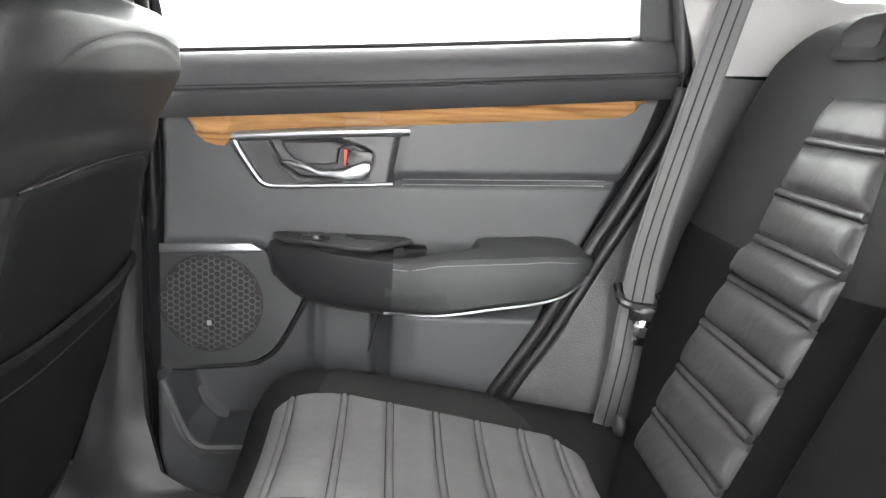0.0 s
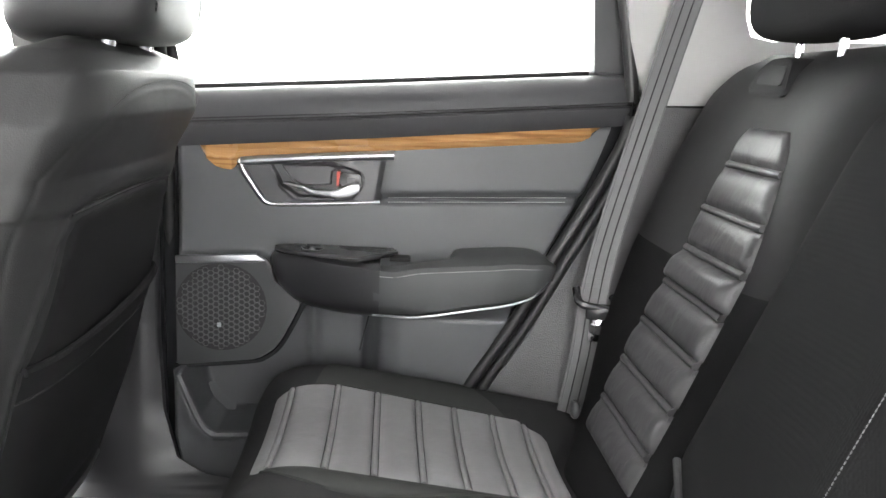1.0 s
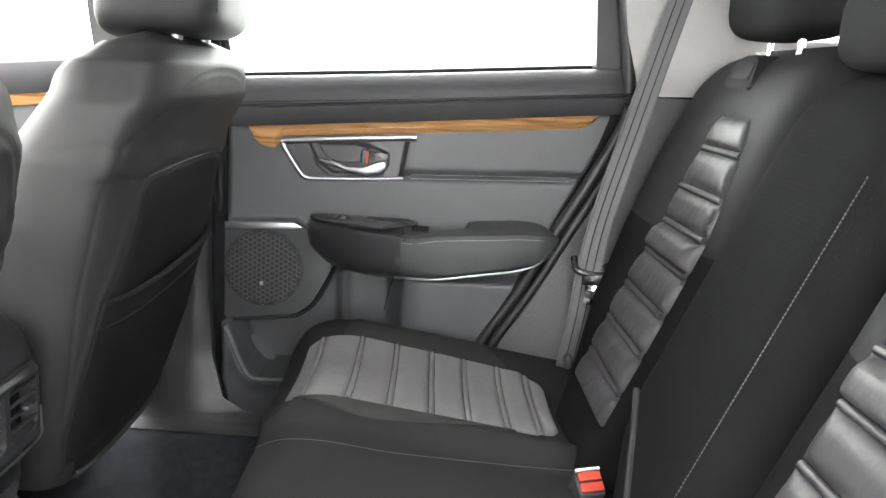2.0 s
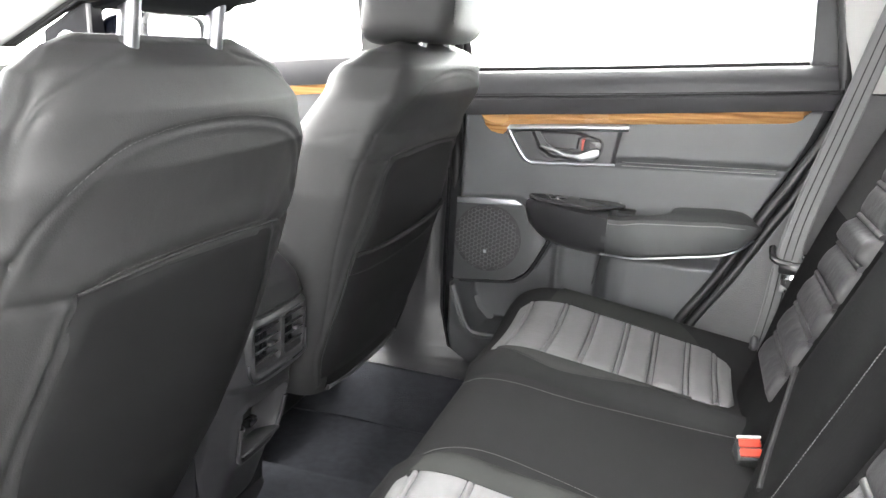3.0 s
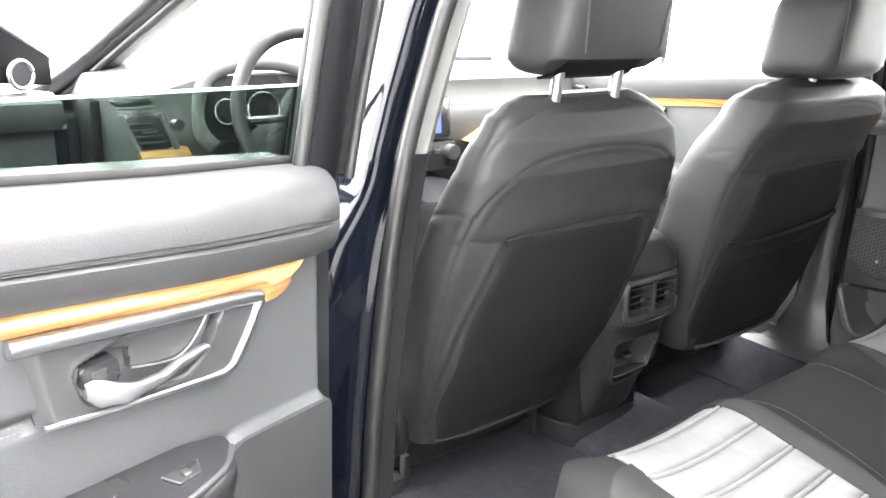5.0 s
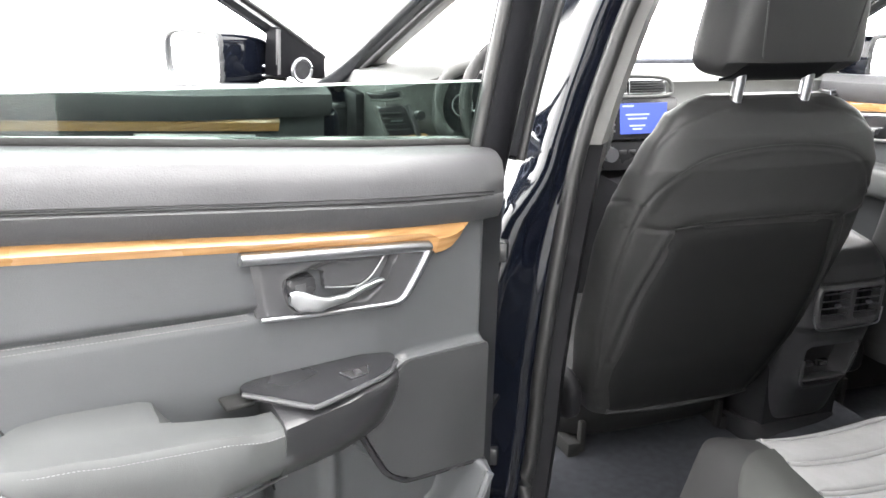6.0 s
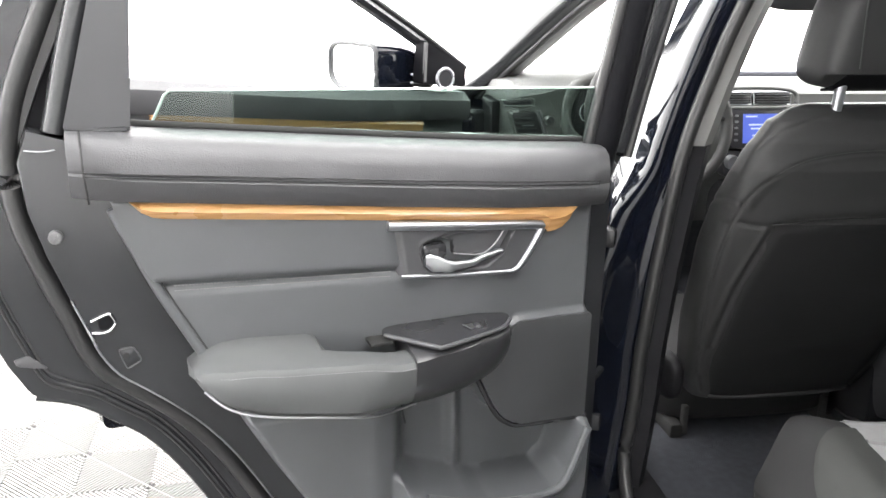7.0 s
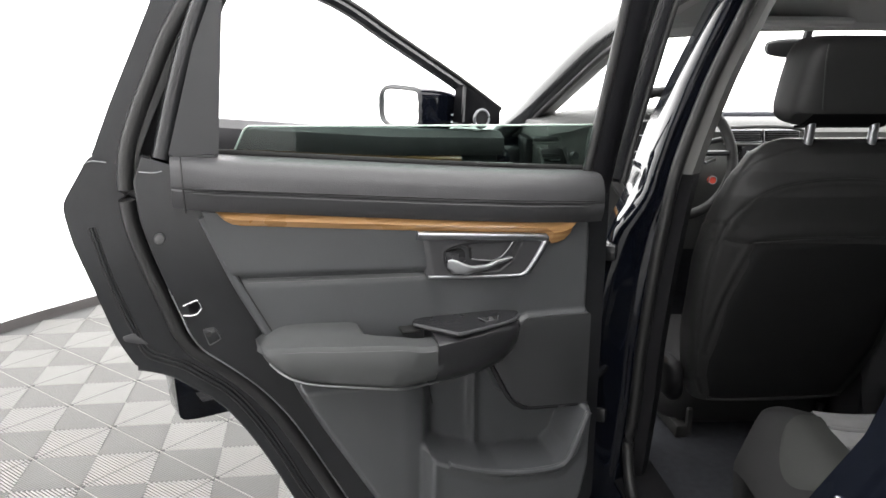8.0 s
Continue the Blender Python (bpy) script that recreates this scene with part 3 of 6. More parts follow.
    part("grip_recess", box((0.034, 0.03, 0.006), Matrix.Translation(f(0.268, 0.8815, 0.02)), 0.002), M["under"], pod, "dark grip recess")
    # padded armrest
    secs = []
    for k in range(31):
        x = 0.2265 + (0.534 - 0.2265) * (1 - (1 - k / 30) ** 1.4)
        zt = lerp([(0.205, 0.878), (0.26, 0.876), (0.3, 0.885), (0.45, 0.895), (0.5, 0.893), (0.52, 0.887), (0.534, 0.877)], x)
        zb = lerp([(0.205, 0.79), (0.24, 0.7885), (0.3, 0.797), (0.45, 0.822), (0.5, 0.84), (0.52, 0.856), (0.534, 0.874)], x)
        dm = lerp([(0.205, 0.094), (0.3, 0.1), (0.42, 0.096), (0.49, 0.082), (0.515, 0.064), (0.528, 0.042), (0.534, 0.012)], x)
        slot = 0.034 * step(0.365, 0.335, x)
        bump = 0.009 * step(0.3, 0.36, x) * step(0.53, 0.48, x)
        cap = math.sqrt(max(0.05, 1 - max(0, (0.233 - x) / 0.014) ** 2))
        mid_z = (zt + zb) / 2
        tk = step(0.33, 0.2265, x)
        zt, zb = mid_z + (zt - mid_z) * (0.9 + 0.1 * cap), mid_z + (zb - mid_z) * (0.9 + 0.1 * cap)
        ring = [f(x, zt + bump - slot, -0.02), f(x, zt + bump - slot, dm * 0.4), f(x, zt + bump * 0.5 - slot * 0.08, dm * 0.49), f(x, zt - 0.0005, dm * 0.75), f(x, zt - 0.003, dm * 0.93), f(x, zt - 0.011, dm * 0.995), f(x, (zt + zb) / 2, dm * (1.02 - 0.04 * tk)), f(x, zb + 0.012 + 0.02 * tk, dm * (0.97 - 0.07 * tk)), f(x, zb + 0.003 + 0.012 * tk, dm * (0.86 - 0.1 * tk)), f(x, zb, dm * (0.6 - 0.22 * tk)), f(x, zb, -0.02)]
        secs.append(ring)
    arm = part("armrest_pad", rings(secs), M["cloth_panel"], root, "padded charcoal armrest with light stitching")
    # lit thread colour on the right door, dimmer copy on the left
    part("stitching", stitches([f(x, lerp([(0.205, 0.878), (0.26, 0.876), (0.3, 0.885), (0.45, 0.895), (0.5, 0.893), (0.525, 0.884)], x) - 0.0105, lerp([(0.205, 0.094), (0.3, 0.1), (0.42, 0.096), (0.49, 0.082), (0.518, 0.06), (0.528, 0.042)], x) * 0.985) for x in [0.231 + 0.272 * k / 30 for k in range(31)]], 0.0009), M["lit_thread"] if side > 0 else M["belt"], arm, "fine stitching")
    # brighter metal on the right door for the light falling on it
    part("chrome_line", tube(curve_pts([f(x, lerp([(0.21, 0.794), (0.24, 0.796), (0.3, 0.801), (0.45, 0.825), (0.5, 0.843), (0.52, 0.862)], x), lerp([(0.205, 0.06), (0.235, 0.066), (0.26, 0.079), (0.3, 0.0905), (0.42, 0.0895), (0.49, 0.0765), (0.52, 0.055)], x)) for x in (0.226, 0.235, 0.25, 0.3, 0.375, 0.45, 0.49, 0.517)], 5), 0.0021, 8), M["chrome"] if side > 0 else M["steel"], arm, "thin silver line")
    # seam stitching of the upper panel
    for off in (0.0, 0.008):
        # thread colour again follows the light: paler right, dimmer left
        part("stitching", stitches([f(0.245 + 0.30 * k / 20, 0.9725 + off + 0.04 * 0.30 * k / 20, 0.0045 if off else 0.0015) for k in range(21)], 0.0008), M["lit_thread"] if side > 0 else M["belt"], panel, "pale double stitching")

    part("panel_joint", tube([f(0.221 - 0.017 * k / 8, 0.775 - 0.01 * k, panel_depth(0.221 - 0.017 * k / 8, 0.775 - 0.01 * k) + 0.0004) for k in range(9)], 0.0017, 6), M["seam"], panel, "dark joint of two trim pieces")

    # painted shell with jamb, window frame and glass
    lower = [(-0.165, 1.13), (-0.165, 0.42), (-0.13, 0.37), (0.30, 0.37), (0.38, 0.40), (0.43, 0.46), (0.474, 0.54), (0.508, 0.61), (0.55, 0.685), (0.594, 0.745), (0.641, 0.784), (0.67, 0.806), (0.7, 0.82), (0.734, 0.829), (0.762, 0.885), (0.815, 1.06), (0.824, 1.12), (0.775, 1.2), (0.3, 1.165)]
    part("door_shell", prism(rounded(lower, 0.015, 3), f, -0.06, -0.165, 0.007, 3), M["jamb"], root, "midnight blue painted door skin")
    lip = [(0.29, 0.405), (0.335, 0.46), (0.375, 0.53), (0.41, 0.595), (0.451, 0.671), (0.484, 0.726), (0.522, 0.775), (0.559, 0.812), (0.595, 0.843), (0.622, 0.866), (0.642, 0.898), (0.653, 0.93), (0.668, 0.974), (0.69, 1.04), (0.705, 1.1), (0.71, 1.16)]
    jamb = [(0.16, 0.39)] + lip + [(0.695, 1.2), (0.6, 1.17), (0.55, 1.02), (0.47, 0.86), (0.385, 0.71), (0.29, 0.56), (0.2, 0.44)]
    part("door_jamb", prism(jamb, f, -0.062, -0.018, 0.003), M["jamb"], root, "dark painted door edge")
    seal = [(x + 0.016, z - 0.009) for x, z in lip[2:-1]] + [(0.724, 1.16), (0.71, 1.23), (0.672, 1.32), (0.628, 1.41), (0.55, 1.52)]
    part("door_seal", tube(curve_pts([f(x, z, -0.052) for x, z in seal], 4), 0.0135, 16), M["rubber"], root, "black rubber door seal")
    # window frame rails: rear, top, front
    out = [(0.772, 1.199), (0.739, 1.277), (0.70, 1.36), (0.662, 1.442), (0.615, 1.51), (0.54, 1.56), (0.2, 1.6), (-0.2, 1.6)]
    for nm, mat, d0, d1, o0, o1 in (("frame_rail", "jamb", -0.06, -0.15, 0.0, 0.043), ("frame_step", "rubber", -0.05, -0.075, 0.034, 0.062), ("frame_edge", "jamb", -0.15, -0.156, 0.008, 0.02), ("frame_web", "rail", -0.062, -0.072, 0.03, 0.125)):
        line = out if nm != "frame_web" else out[:4]
        ring = [(x - o0, z - o0 * 0.4) for x, z in line] + [(x - (o1 if z < 1.43 else min(o1, 0.085)), z - o1 * (0.4 if z < 1.5 else 1.0)) for x, z in line[::-1]]
        part(nm, prism(ring, f, d0, d1, 0.004), M[mat], root, "black outer window frame" if nm == "frame_rail" else "")
    inner = curve_pts([f(0.665, 1.195, -0.035), f(0.625, 1.335, -0.035), f(0.575, 1.46, -0.035), f(0.52, 1.51, -0.035), f(0.2, 1.545, -0.035), f(-0.15, 1.545, -0.035)], 5)
    part("frame_inner", tube(inner, 0.016, 16, flat=1.2, up=(0, 1, 0)), M["jamb"], root)
    part("frame_channel", tube([p + Vector((-0.022, 0, -0.006)) for p in inner], 0.011, 16, flat=1.0, up=(0, 1, 0)), M["rubber"], root, "rubber glass channel")
    fr = [f(-0.125, 1.1, -0.05), f(-0.155, 1.25, -0.05), f(-0.185, 1.4, -0.05), f(-0.21, 1.545, -0.05)]
    part("frame_front", tube(curve_pts(fr, 5), 0.03, 16, flat=1.0, up=(0, 1, 0)), M["rail"], root, "black front window rail")
    if side < 0:
        outer = curve_pts([f(-0.172, 1.112, -0.072), f(-0.184, 1.16, -0.074), f(-0.207, 1.25, -0.076), f(-0.248, 1.4, -0.076), f(-0.29, 1.545, -0.076)], 5)
        part("frame_hood", tube(outer, [0.02] + [0.029] * (len(outer) - 1), 20, flat=0.9, up=(0, 1, 0)), M["jamb"], root, "dark painted outer window rail")
        part("frame_seal", tube([p + Vector((-0.012, 0.027, 0.0)) for p in outer], 0.007, 12), M["rubber"], root, "black rail seal")
        part("rail_line", tube([p + Vector((0.018, 0.024, 0.0)) for p in outer], 0.004, 10), M["plate"], root, "satin rail bead")
    part("frame_channel", tube([p + Vector((0.03, -side * 0.012, 0)) for p in curve_pts(fr, 5)], 0.009, 16), M["rubber"], root)
    part("corner_trim", prism(rounded([(0.577, 1.196), (0.654, 1.2), (0.605, 1.37), (0.572, 1.45), (0.557, 1.44)], 0.004), f, -0.05, -0.008, 0.006), M["plastic"], root, "grey corner trim")
    part("sill_strip", tube([f(-0.1 + 0.68 * k / 12, lerp(PAD_TOP, -0.1 + 0.68 * k / 12) + 0.002, -0.056) for k in range(13)], 0.006, 16), M["under"], root, "black window gasket")
    if side < 0:
        gl = rounded([(-0.12, 1.12), (0.57, 1.16), (0.548, 1.205), (0.53, 1.238), (-0.125, 1.224)], 0.006)
    else:
        gl = [(-0.12, 1.12), (0.57, 1.16), (0.54, 1.4), (0.5, 1.5), (-0.16, 1.53)]
    pane = part("window_pane", prism(gl, f, -0.0625, -0.0585), M["glass"] if side < 0 else M["clear"], root, "greenish door glass" if side < 0 else "clear door glass", 30)
    pane.visible_shadow = False
    if side < 0:
        part("glass_edge", tube([f(x, z, -0.0605) for x, z in ((0.549, 1.2), (0.533, 1.232), (0.525, 1.2392), (0.3, 1.2346), (-0.12, 1.2252))], 0.0019, 6), M["edge"], pane, "polished glass edge")
    # chrome line as highlight on the inner frame's folded lip, and the pressed lines round the outer skin
    part("lip_glint", tube(curve_pts([f(x - 0.0005, z, -0.0183) for x, z in lip[:13]], 3), 0.0015, 8), M["chrome"], root, "thin highlight put along the folded edge")
    skin = [(0.43, 0.46), (0.474, 0.54), (0.508, 0.61), (0.55, 0.685), (0.594, 0.745), (0.641, 0.784), (0.67, 0.806), (0.7, 0.82), (0.732, 0.829)]
    part("outer_hem", tube(curve_pts([f(x, z - 0.001, -0.0655) for x, z in skin], 3), 0.006, 10), M["jamb"], root, "folded door skin edge")
    for off, rad, mat in ((0.017, 0.0022, "seam"), (0.024, 0.003, "jamb"), (0.031, 0.0018, "seam")):
        part("pressed_line", tube(curve_pts([f(x - off * 0.62, z + off * 0.8, -0.0602) for x, z in skin[:-1]] + [f(0.724 - off * 0.4, 0.833 + off, -0.0602), f(0.745 - off * 0.6, 0.885 + off * 0.4, -0.0602), f(0.776 - off * 0.6, 0.99, -0.0602), f(0.797 - off * 0.6, 1.08, -0.0602)], 3), rad, 8), M[mat], root)
    # sealer joints across the frame foot
    part("joint_line", tube(curve_pts([f(0.795, 1.178, -0.058), f(0.775, 1.19, -0.054), f(0.75, 1.188, -0.05)], 4), 0.0012, 6), M["steel"], root, "bright sealed joint")
    part("joint_line", tube(curve_pts([f(0.7, 1.176, -0.017), f(0.68, 1.174, -0.015), f(0.665, 1.176, -0.013)], 4), 0.001, 6), M["steel"], root, "bright sealed joint")
    part("pad_cap", tube(curve_pts([f(0.636, lerp(PAD_TOP, 0.636) - 0.002, 0.0), f(0.634, lerp(PAD_TOP, 0.636) - 0.03, 0.031), f(0.633, lerp(PAD_TOP, 0.636) - 0.06, 0.033), f(0.632, lerp(PAD_TOP, 0.636) - 0.088, 0.018)], 5), 0.0014, 6), M["seam"], pad, "end seam")
    # latch, screw and bumper on the jamb
    hole = rounded([(0.641, 0.948), (0.627, 0.953), (0.6215, 0.942), (0.629, 0.9335), (0.64, 0.935)], 0.003)
    latch = part("latch_slot", prism(hole, f, -0.02, -0.0172), M["rail"], root, "dark latch slot in a bright frame")
    part("latch_frame", tube(curve_pts([f(x, z, -0.0168) for x, z in ((0.649, 0.9475), (0.639, 0.9515), (0.627, 0.9555), (0.6225, 0.9515), (0.6195, 0.943), (0.6215, 0.938), (0.628, 0.9315), (0.638, 0.9295), (0.648, 0.931))], 4), 0.0019, 8), M["bright"], latch, "bright steel frame")
    part("latch_plate", tube([f(0.6565, 0.945, -0.0195), f(0.6525, 0.934, -0.0195), f(0.648, 0.922, -0.0195), f(0.644, 0.908, -0.0195)], [0.0024, 0.0036, 0.0032, 0.002], 8), M["bright"], latch, "bright latch edge")
    part("seal_clip", tube([f(0.6685, 0.979, -0.0192), f(0.665, 0.968, -0.0192)], 0.0024, 8), M["bright"], root, "small bright seal clip")
    plug = rounded([(0.62, 0.903), (0.601, 0.905), (0.591, 0.884), (0.611, 0.873)], 0.005)
    cover = part("bolt_cover", prism(plug, f, -0.02, -0.0165, 0.001), M["jamb"], root, "dark pressed bolt cover")
    part("cover_rim", tube([f(x, z, -0.0168) for x, z in plug + plug[:1]], 0.0012, 6), M["plate"], cover)
    part("bolt_hole", prism([(0.611 + 0.004 * math.cos(k * math.pi / 5), 0.893 + 0.0045 * math.sin(k * math.pi / 5)) for k in range(10)], f, -0.018, -0.0155), M["under"], cover, "dark bolt hole")
    if side < 0:
        rim = [(0.418, 0.70), (0.46, 0.778), (0.5, 0.855), (0.535, 0.925), (0.565, 0.985), (0.594, 1.055), (0.612, 1.1)]
        part("panel_border", tube(curve_pts([f(x - 0.004, z, -0.004) for x, z in rim], 4), 0.0075, 10), M["vinyl"], root, "rounded trim panel border")
        part("border_seam", tube(curve_pts([f(x - 0.0135, z, 0.0) for x, z in rim], 4), 0.0013, 6), M["seam"], root)
    part("screw", prism([(0.677 + 0.009 * math.cos(k * math.pi / 6), 1.066 + 0.009 * math.sin(k * math.pi / 6)) for k in range(12)], f, -0.02, -0.008, 0.003), M["pocket"], root, "grey panel screw")
    part("bumper", prism(rounded([(0.752, 0.888), (0.733, 0.893), (0.712, 0.871), (0.73, 0.874), (0.749, 0.879)], 0.002), f, -0.066, -0.057, 0.0015), M["plate"], root, "dark grey door bumper")
    return root


right_root = thing("door_1", (-0.191, 2 * C + 0.76, 0.37), "closed car rear door, charcoal trim with walnut strip and speaker", "car door", "car doors", "structure")
rear_door(1, right_root, "right")
HINGE = (-0.191, -0.76, 0.37)
left_root = thing("door_2", HINGE, "open car rear door, charcoal trim, walnut strip and lowered glass", "car door", "car doors", "structure",
                  m=Matrix.Translation(HINGE) @ pose(0, 0, 0, 0, 0, -78.7))
rear_door(-1, left_root, "left")


# ---- car body: pillars, sills, floor, roof ----
body = thing("car", (C, C, 0.2), "midnight blue car with pale grey pillar trim and open doors", "car")
WS = [(0.36, -0.68), (0.493, -0.668), (0.63, -0.657), (0.72, -0.655), (0.88, -0.641), (1.0, -0.627), (1.115, -0.61), (1.2, -0.586), (1.3, -0.553), (1.38, -0.52), (1.46, -0.484), (1.56, -0.43)]
FLARE = [(0.36, 2.7), (0.8, 2.6), (0.9, 2.4), (0.97, 2.1), (1.0, 1.9), (1.03, 1.5), (1.07, 1.08), (1.1, 1.0), (1.6, 1.0)]


def side_y(y, side):
    """Mirror a place given for the car's left to the right."""
    return y if side < 0 else 2 * C - y


def pillar(z0, z1, xs, offs, side, n=14):
    """A body pillar: corners (x, offset from the seal line) swept up along the seal line; its outer face leans in towards the roof."""
    secs = []
    for k in range(n + 1):
        z = z0 + (z1 - z0) * k / n
        w, lean = lerp(WS, z), lerp([(1.1, 0.0), (1.2, 0.002), (1.3, 0.012), (1.4, 0.016), (1.56, 0.018)], z)
        secs.append([(x, side_y(w + (o * lerp(FLARE, z) + lean * max(0, (-0.18 - x) / 0.15) if o < 0 else o), side), z) for x, o in zip(xs, offs)])
    return rings(secs)


for side in (-1, 1):
    part("b_pillar", pillar(0.36, 1.56, (-0.142, -0.139, -0.1385, -0.141, -0.1445, -0.1458, -0.1455, -0.1445, -0.1445, -0.1465, -0.151, -0.158, -0.168, -0.187, -0.25, -0.325, -0.333, -0.33), (0.0, -0.003, -0.007, -0.01, -0.0115, -0.014, -0.018, -0.026, -0.034, -0.04, -0.0445, -0.047, -0.048, -0.0475, -0.038, -0.028, -0.018, 0.03), side, 60), M["paint"], body, "glossy painted pillar")

    part("pillar_trim_upper", pillar(1.117, 1.56, (-0.135, -0.128, -0.15, -0.33, -0.335, -0.25, -0.19), (0.0, 0.03, 0.055, 0.055, 0.036, 0.026, 0.0), side), M["film"], body, "pale grey upper pillar trim")
    part("pillar_trim_lower", pillar(0.36, 1.117, (-0.14, -0.134, -0.16, -0.33, -0.335, -0.25, -0.19), (0.0, 0.038, 0.06, 0.06, 0.036, 0.026, 0.0), side), M["pillar_dark"], body, "dark lower pillar trim")
    line = [(-0.13, side_y(lerp(WS, z) - 0.006, side), z) for z in [0.5 + 1.06 * k / 20 for k in range(21)]]
    low = [(0.45, side_y(-0.69, side), 0.415), (0.2, side_y(-0.69, side), 0.41), (0.02, side_y(-0.688, side), 0.415), (-0.08, side_y(-0.68, side), 0.44)]
    part("door_seal", tube(curve_pts(low + line, 3), 0.0125, 16), M["rubber"], body, "black rubber opening seal")
    # sill
    sill = [(-0.64, 0.40), (-0.70, 0.415), (-0.75, 0.39), (-0.80, 0.33), (-0.80, 0.22), (-0.64, 0.22)]
    part("sill", rings([[(x, side_y(y, side), z) for y, z in sill] for x in (-1.15, -0.6, 0.0, 0.45)]), M["paint"], body)
    trim = [(-0.55, 0.36), (-0.56, 0.405), (-0.6, 0.428), (-0.66, 0.43), (-0.695, 0.42), (-0.695, 0.38), (-0.55, 0.34)]
    part("sill_trim", rings([[(x, side_y(y, side), z) for y, z in trim] for x in (-1.1, -0.33, -0.05, 0.12, 0.5)]), M["pillar_dark"], body, "black sill trim")
    # rear wheel arch behind the door opening
    arch = [(0.42, 0.36), (0.46, 0.47), (0.52, 0.62), (0.60, 0.76), (0.672, 0.883), (0.745, 0.993), (0.80, 1.09), (0.82, 1.16), (0.79, 1.25), (0.74, 1.36), (0.68, 1.46), (0.60, 1.53)]
    low_q = arch[:8] + [(0.8, 1.23), (1.75, 1.25), (1.75, 0.75), (1.42, 0.72), (1.35, 0.5), (1.2, 0.66), (1.0, 0.72), (0.8, 0.66), (0.66, 0.5), (0.6, 0.36)]
    ys = (-0.655, -0.735)

    def tumble(a, b, c, side=side):
        return (a, side_y(c + 0.32 * max(0, b - 1.15) ** 1.2, side), b)
    part("quarter_panel", prism(low_q, tumble, ys[0], ys[1], 0.015, 3), M["paint"], body, "painted rear quarter panel")
    part("c_pillar", prism([(0.8, 1.23), (0.79, 1.25), (0.74, 1.36), (0.68, 1.46), (0.60, 1.53), (0.72, 1.56), (0.79, 1.45), (0.84, 1.3), (0.86, 1.232)], tumble, ys[0], ys[1], 0.01, 3), M["paint"], body, "painted rear pillar")
    part("d_pillar", prism([(1.35, 1.24), (1.75, 1.25), (1.62, 1.45), (1.35, 1.55), (1.25, 1.52)], tumble, ys[0], ys[1], 0.01, 3), M["paint"], body, "painted tail pillar")
    part("opening_seal", tube(curve_pts([tumble(x - 0.008, z, -0.65) for x, z in arch[:12]], 3), 0.0125, 16), M["rubber"], body)
    part("striker", box((0.05, 0.012, 0.014), Matrix.Translation((0.74, side_y(-0.735, side), 0.9)), 0.004), M["bright"], body, "steel door striker")

for side in (1,):
    rows = [(1.05, -0.17, -0.125, 0.70), (0.75, -0.175, -0.124, 0.695), (0.62, -0.195, -0.115, 0.687), (0.54, -0.22, -0.09, 0.672), (0.515, -0.24, -0.045, 0.665), (0.5, -0.26, 0.05, 0.658), (0.49, -0.30, 0.3, 0.65), (0.482, -0.30, 0.45, 0.642)]

    def kick(u, v, side=side, rows=rows):
        k = (1 - u) * (len(rows) - 1)
        a, b = rows[min(int(k), len(rows) - 2)], rows[min(int(k), len(rows) - 2) + 1]
        t = k - min(int(k), len(rows) - 2)
        z, x0, x1, y = [p + (q - p) * t for p, q in zip(a, b)]
        return (x0 + (x1 - x0) * v, side_y(2 * C - y - 0.012 * math.sin(math.pi * v), side) if side < 0 else y - 0.012 * math.sin(math.pi * v), z)
    part("kick_panel", slab(kick, 35, 12, (0, 0.02 * (1 if side > 0 else -1), -0.012)), M["kick"], body, "satin black sill and pillar moulding", 60)

part("carpet_side", slab(lambda u, v: (-0.62 + 1.1 * u, 0.47 + 0.185 * v, 0.424 + 0.056 * step(0.1, 1.0, v) + 0.003 * math.sin(23 * u + 9 * v)), 30, 10, (0, 0.01, -0.02)), M["carpet"], body, "black carpet rising to the sill", 60)
# inner rear quarter, closed side: lower trim and pale upper trim round the rear side window
inner = [(0.36, 0.45), (0.40, 0.66), (0.47, 0.76), (0.585, 0.98), (0.65, 1.12), (0.66, 1.15), (1.75, 1.18), (1.75, 0.45)]


def q_trim(u, v):
    z = 0.45 + 0.70 * v
    x0 = lerp([(0.45, 0.345), (0.66, 0.41), (0.76, 0.475), (0.98, 0.59), (1.15, 0.66)], z)
    x = x0 + (1.7 - x0) * u ** 1.8
    bulge = 0.05 * step(0.0, 0.16, 0.55 + 0.5 * (x - 0.4) - abs(z - 0.45) * 0.9 - 0.25) * step(0.40, 0.56, x)
    return (x, 0.722 - bulge + 0.03 * step(0.02, 0.0, x - x0), z)


part("quarter_trim_lower", slab(q_trim, 40, 40, (0, 0.1, 0)), M["pocket"], body, "grey lower rear side trim")
upper = [(0.655, 1.151), (0.622, 1.25), (0.59, 1.4), (0.56, 1.5), (0.62, 1.56), (0.76, 1.56), (0.79, 1.4), (0.80, 1.3), (0.815, 1.268), (0.85, 1.262), (1.3, 1.28), (1.3, 1.18)]
part("quarter_trim_upper", prism(upper, lambda a, b, c: (a, c - 0.2 * max(0, b - 1.25), b), 0.705, 0.83, 0.008, 3), M["grey_trim"], body, "pale grey upper rear side trim")
for off, dy in ((0.0, 0.0), (0.026, 0.006)):
    part("opening_seal", tube(curve_pts([(x + off, 0.716 + dy, z) for x, z in ((0.335, 0.5), (0.385, 0.64), (0.46, 0.765), (0.52, 0.88), (0.58, 0.99), (0.635, 1.11), (0.63, 1.2), (0.6, 1.35), (0.565, 1.45))], 4), 0.011, 16), M["rubber"], body, "black rubber opening seal")

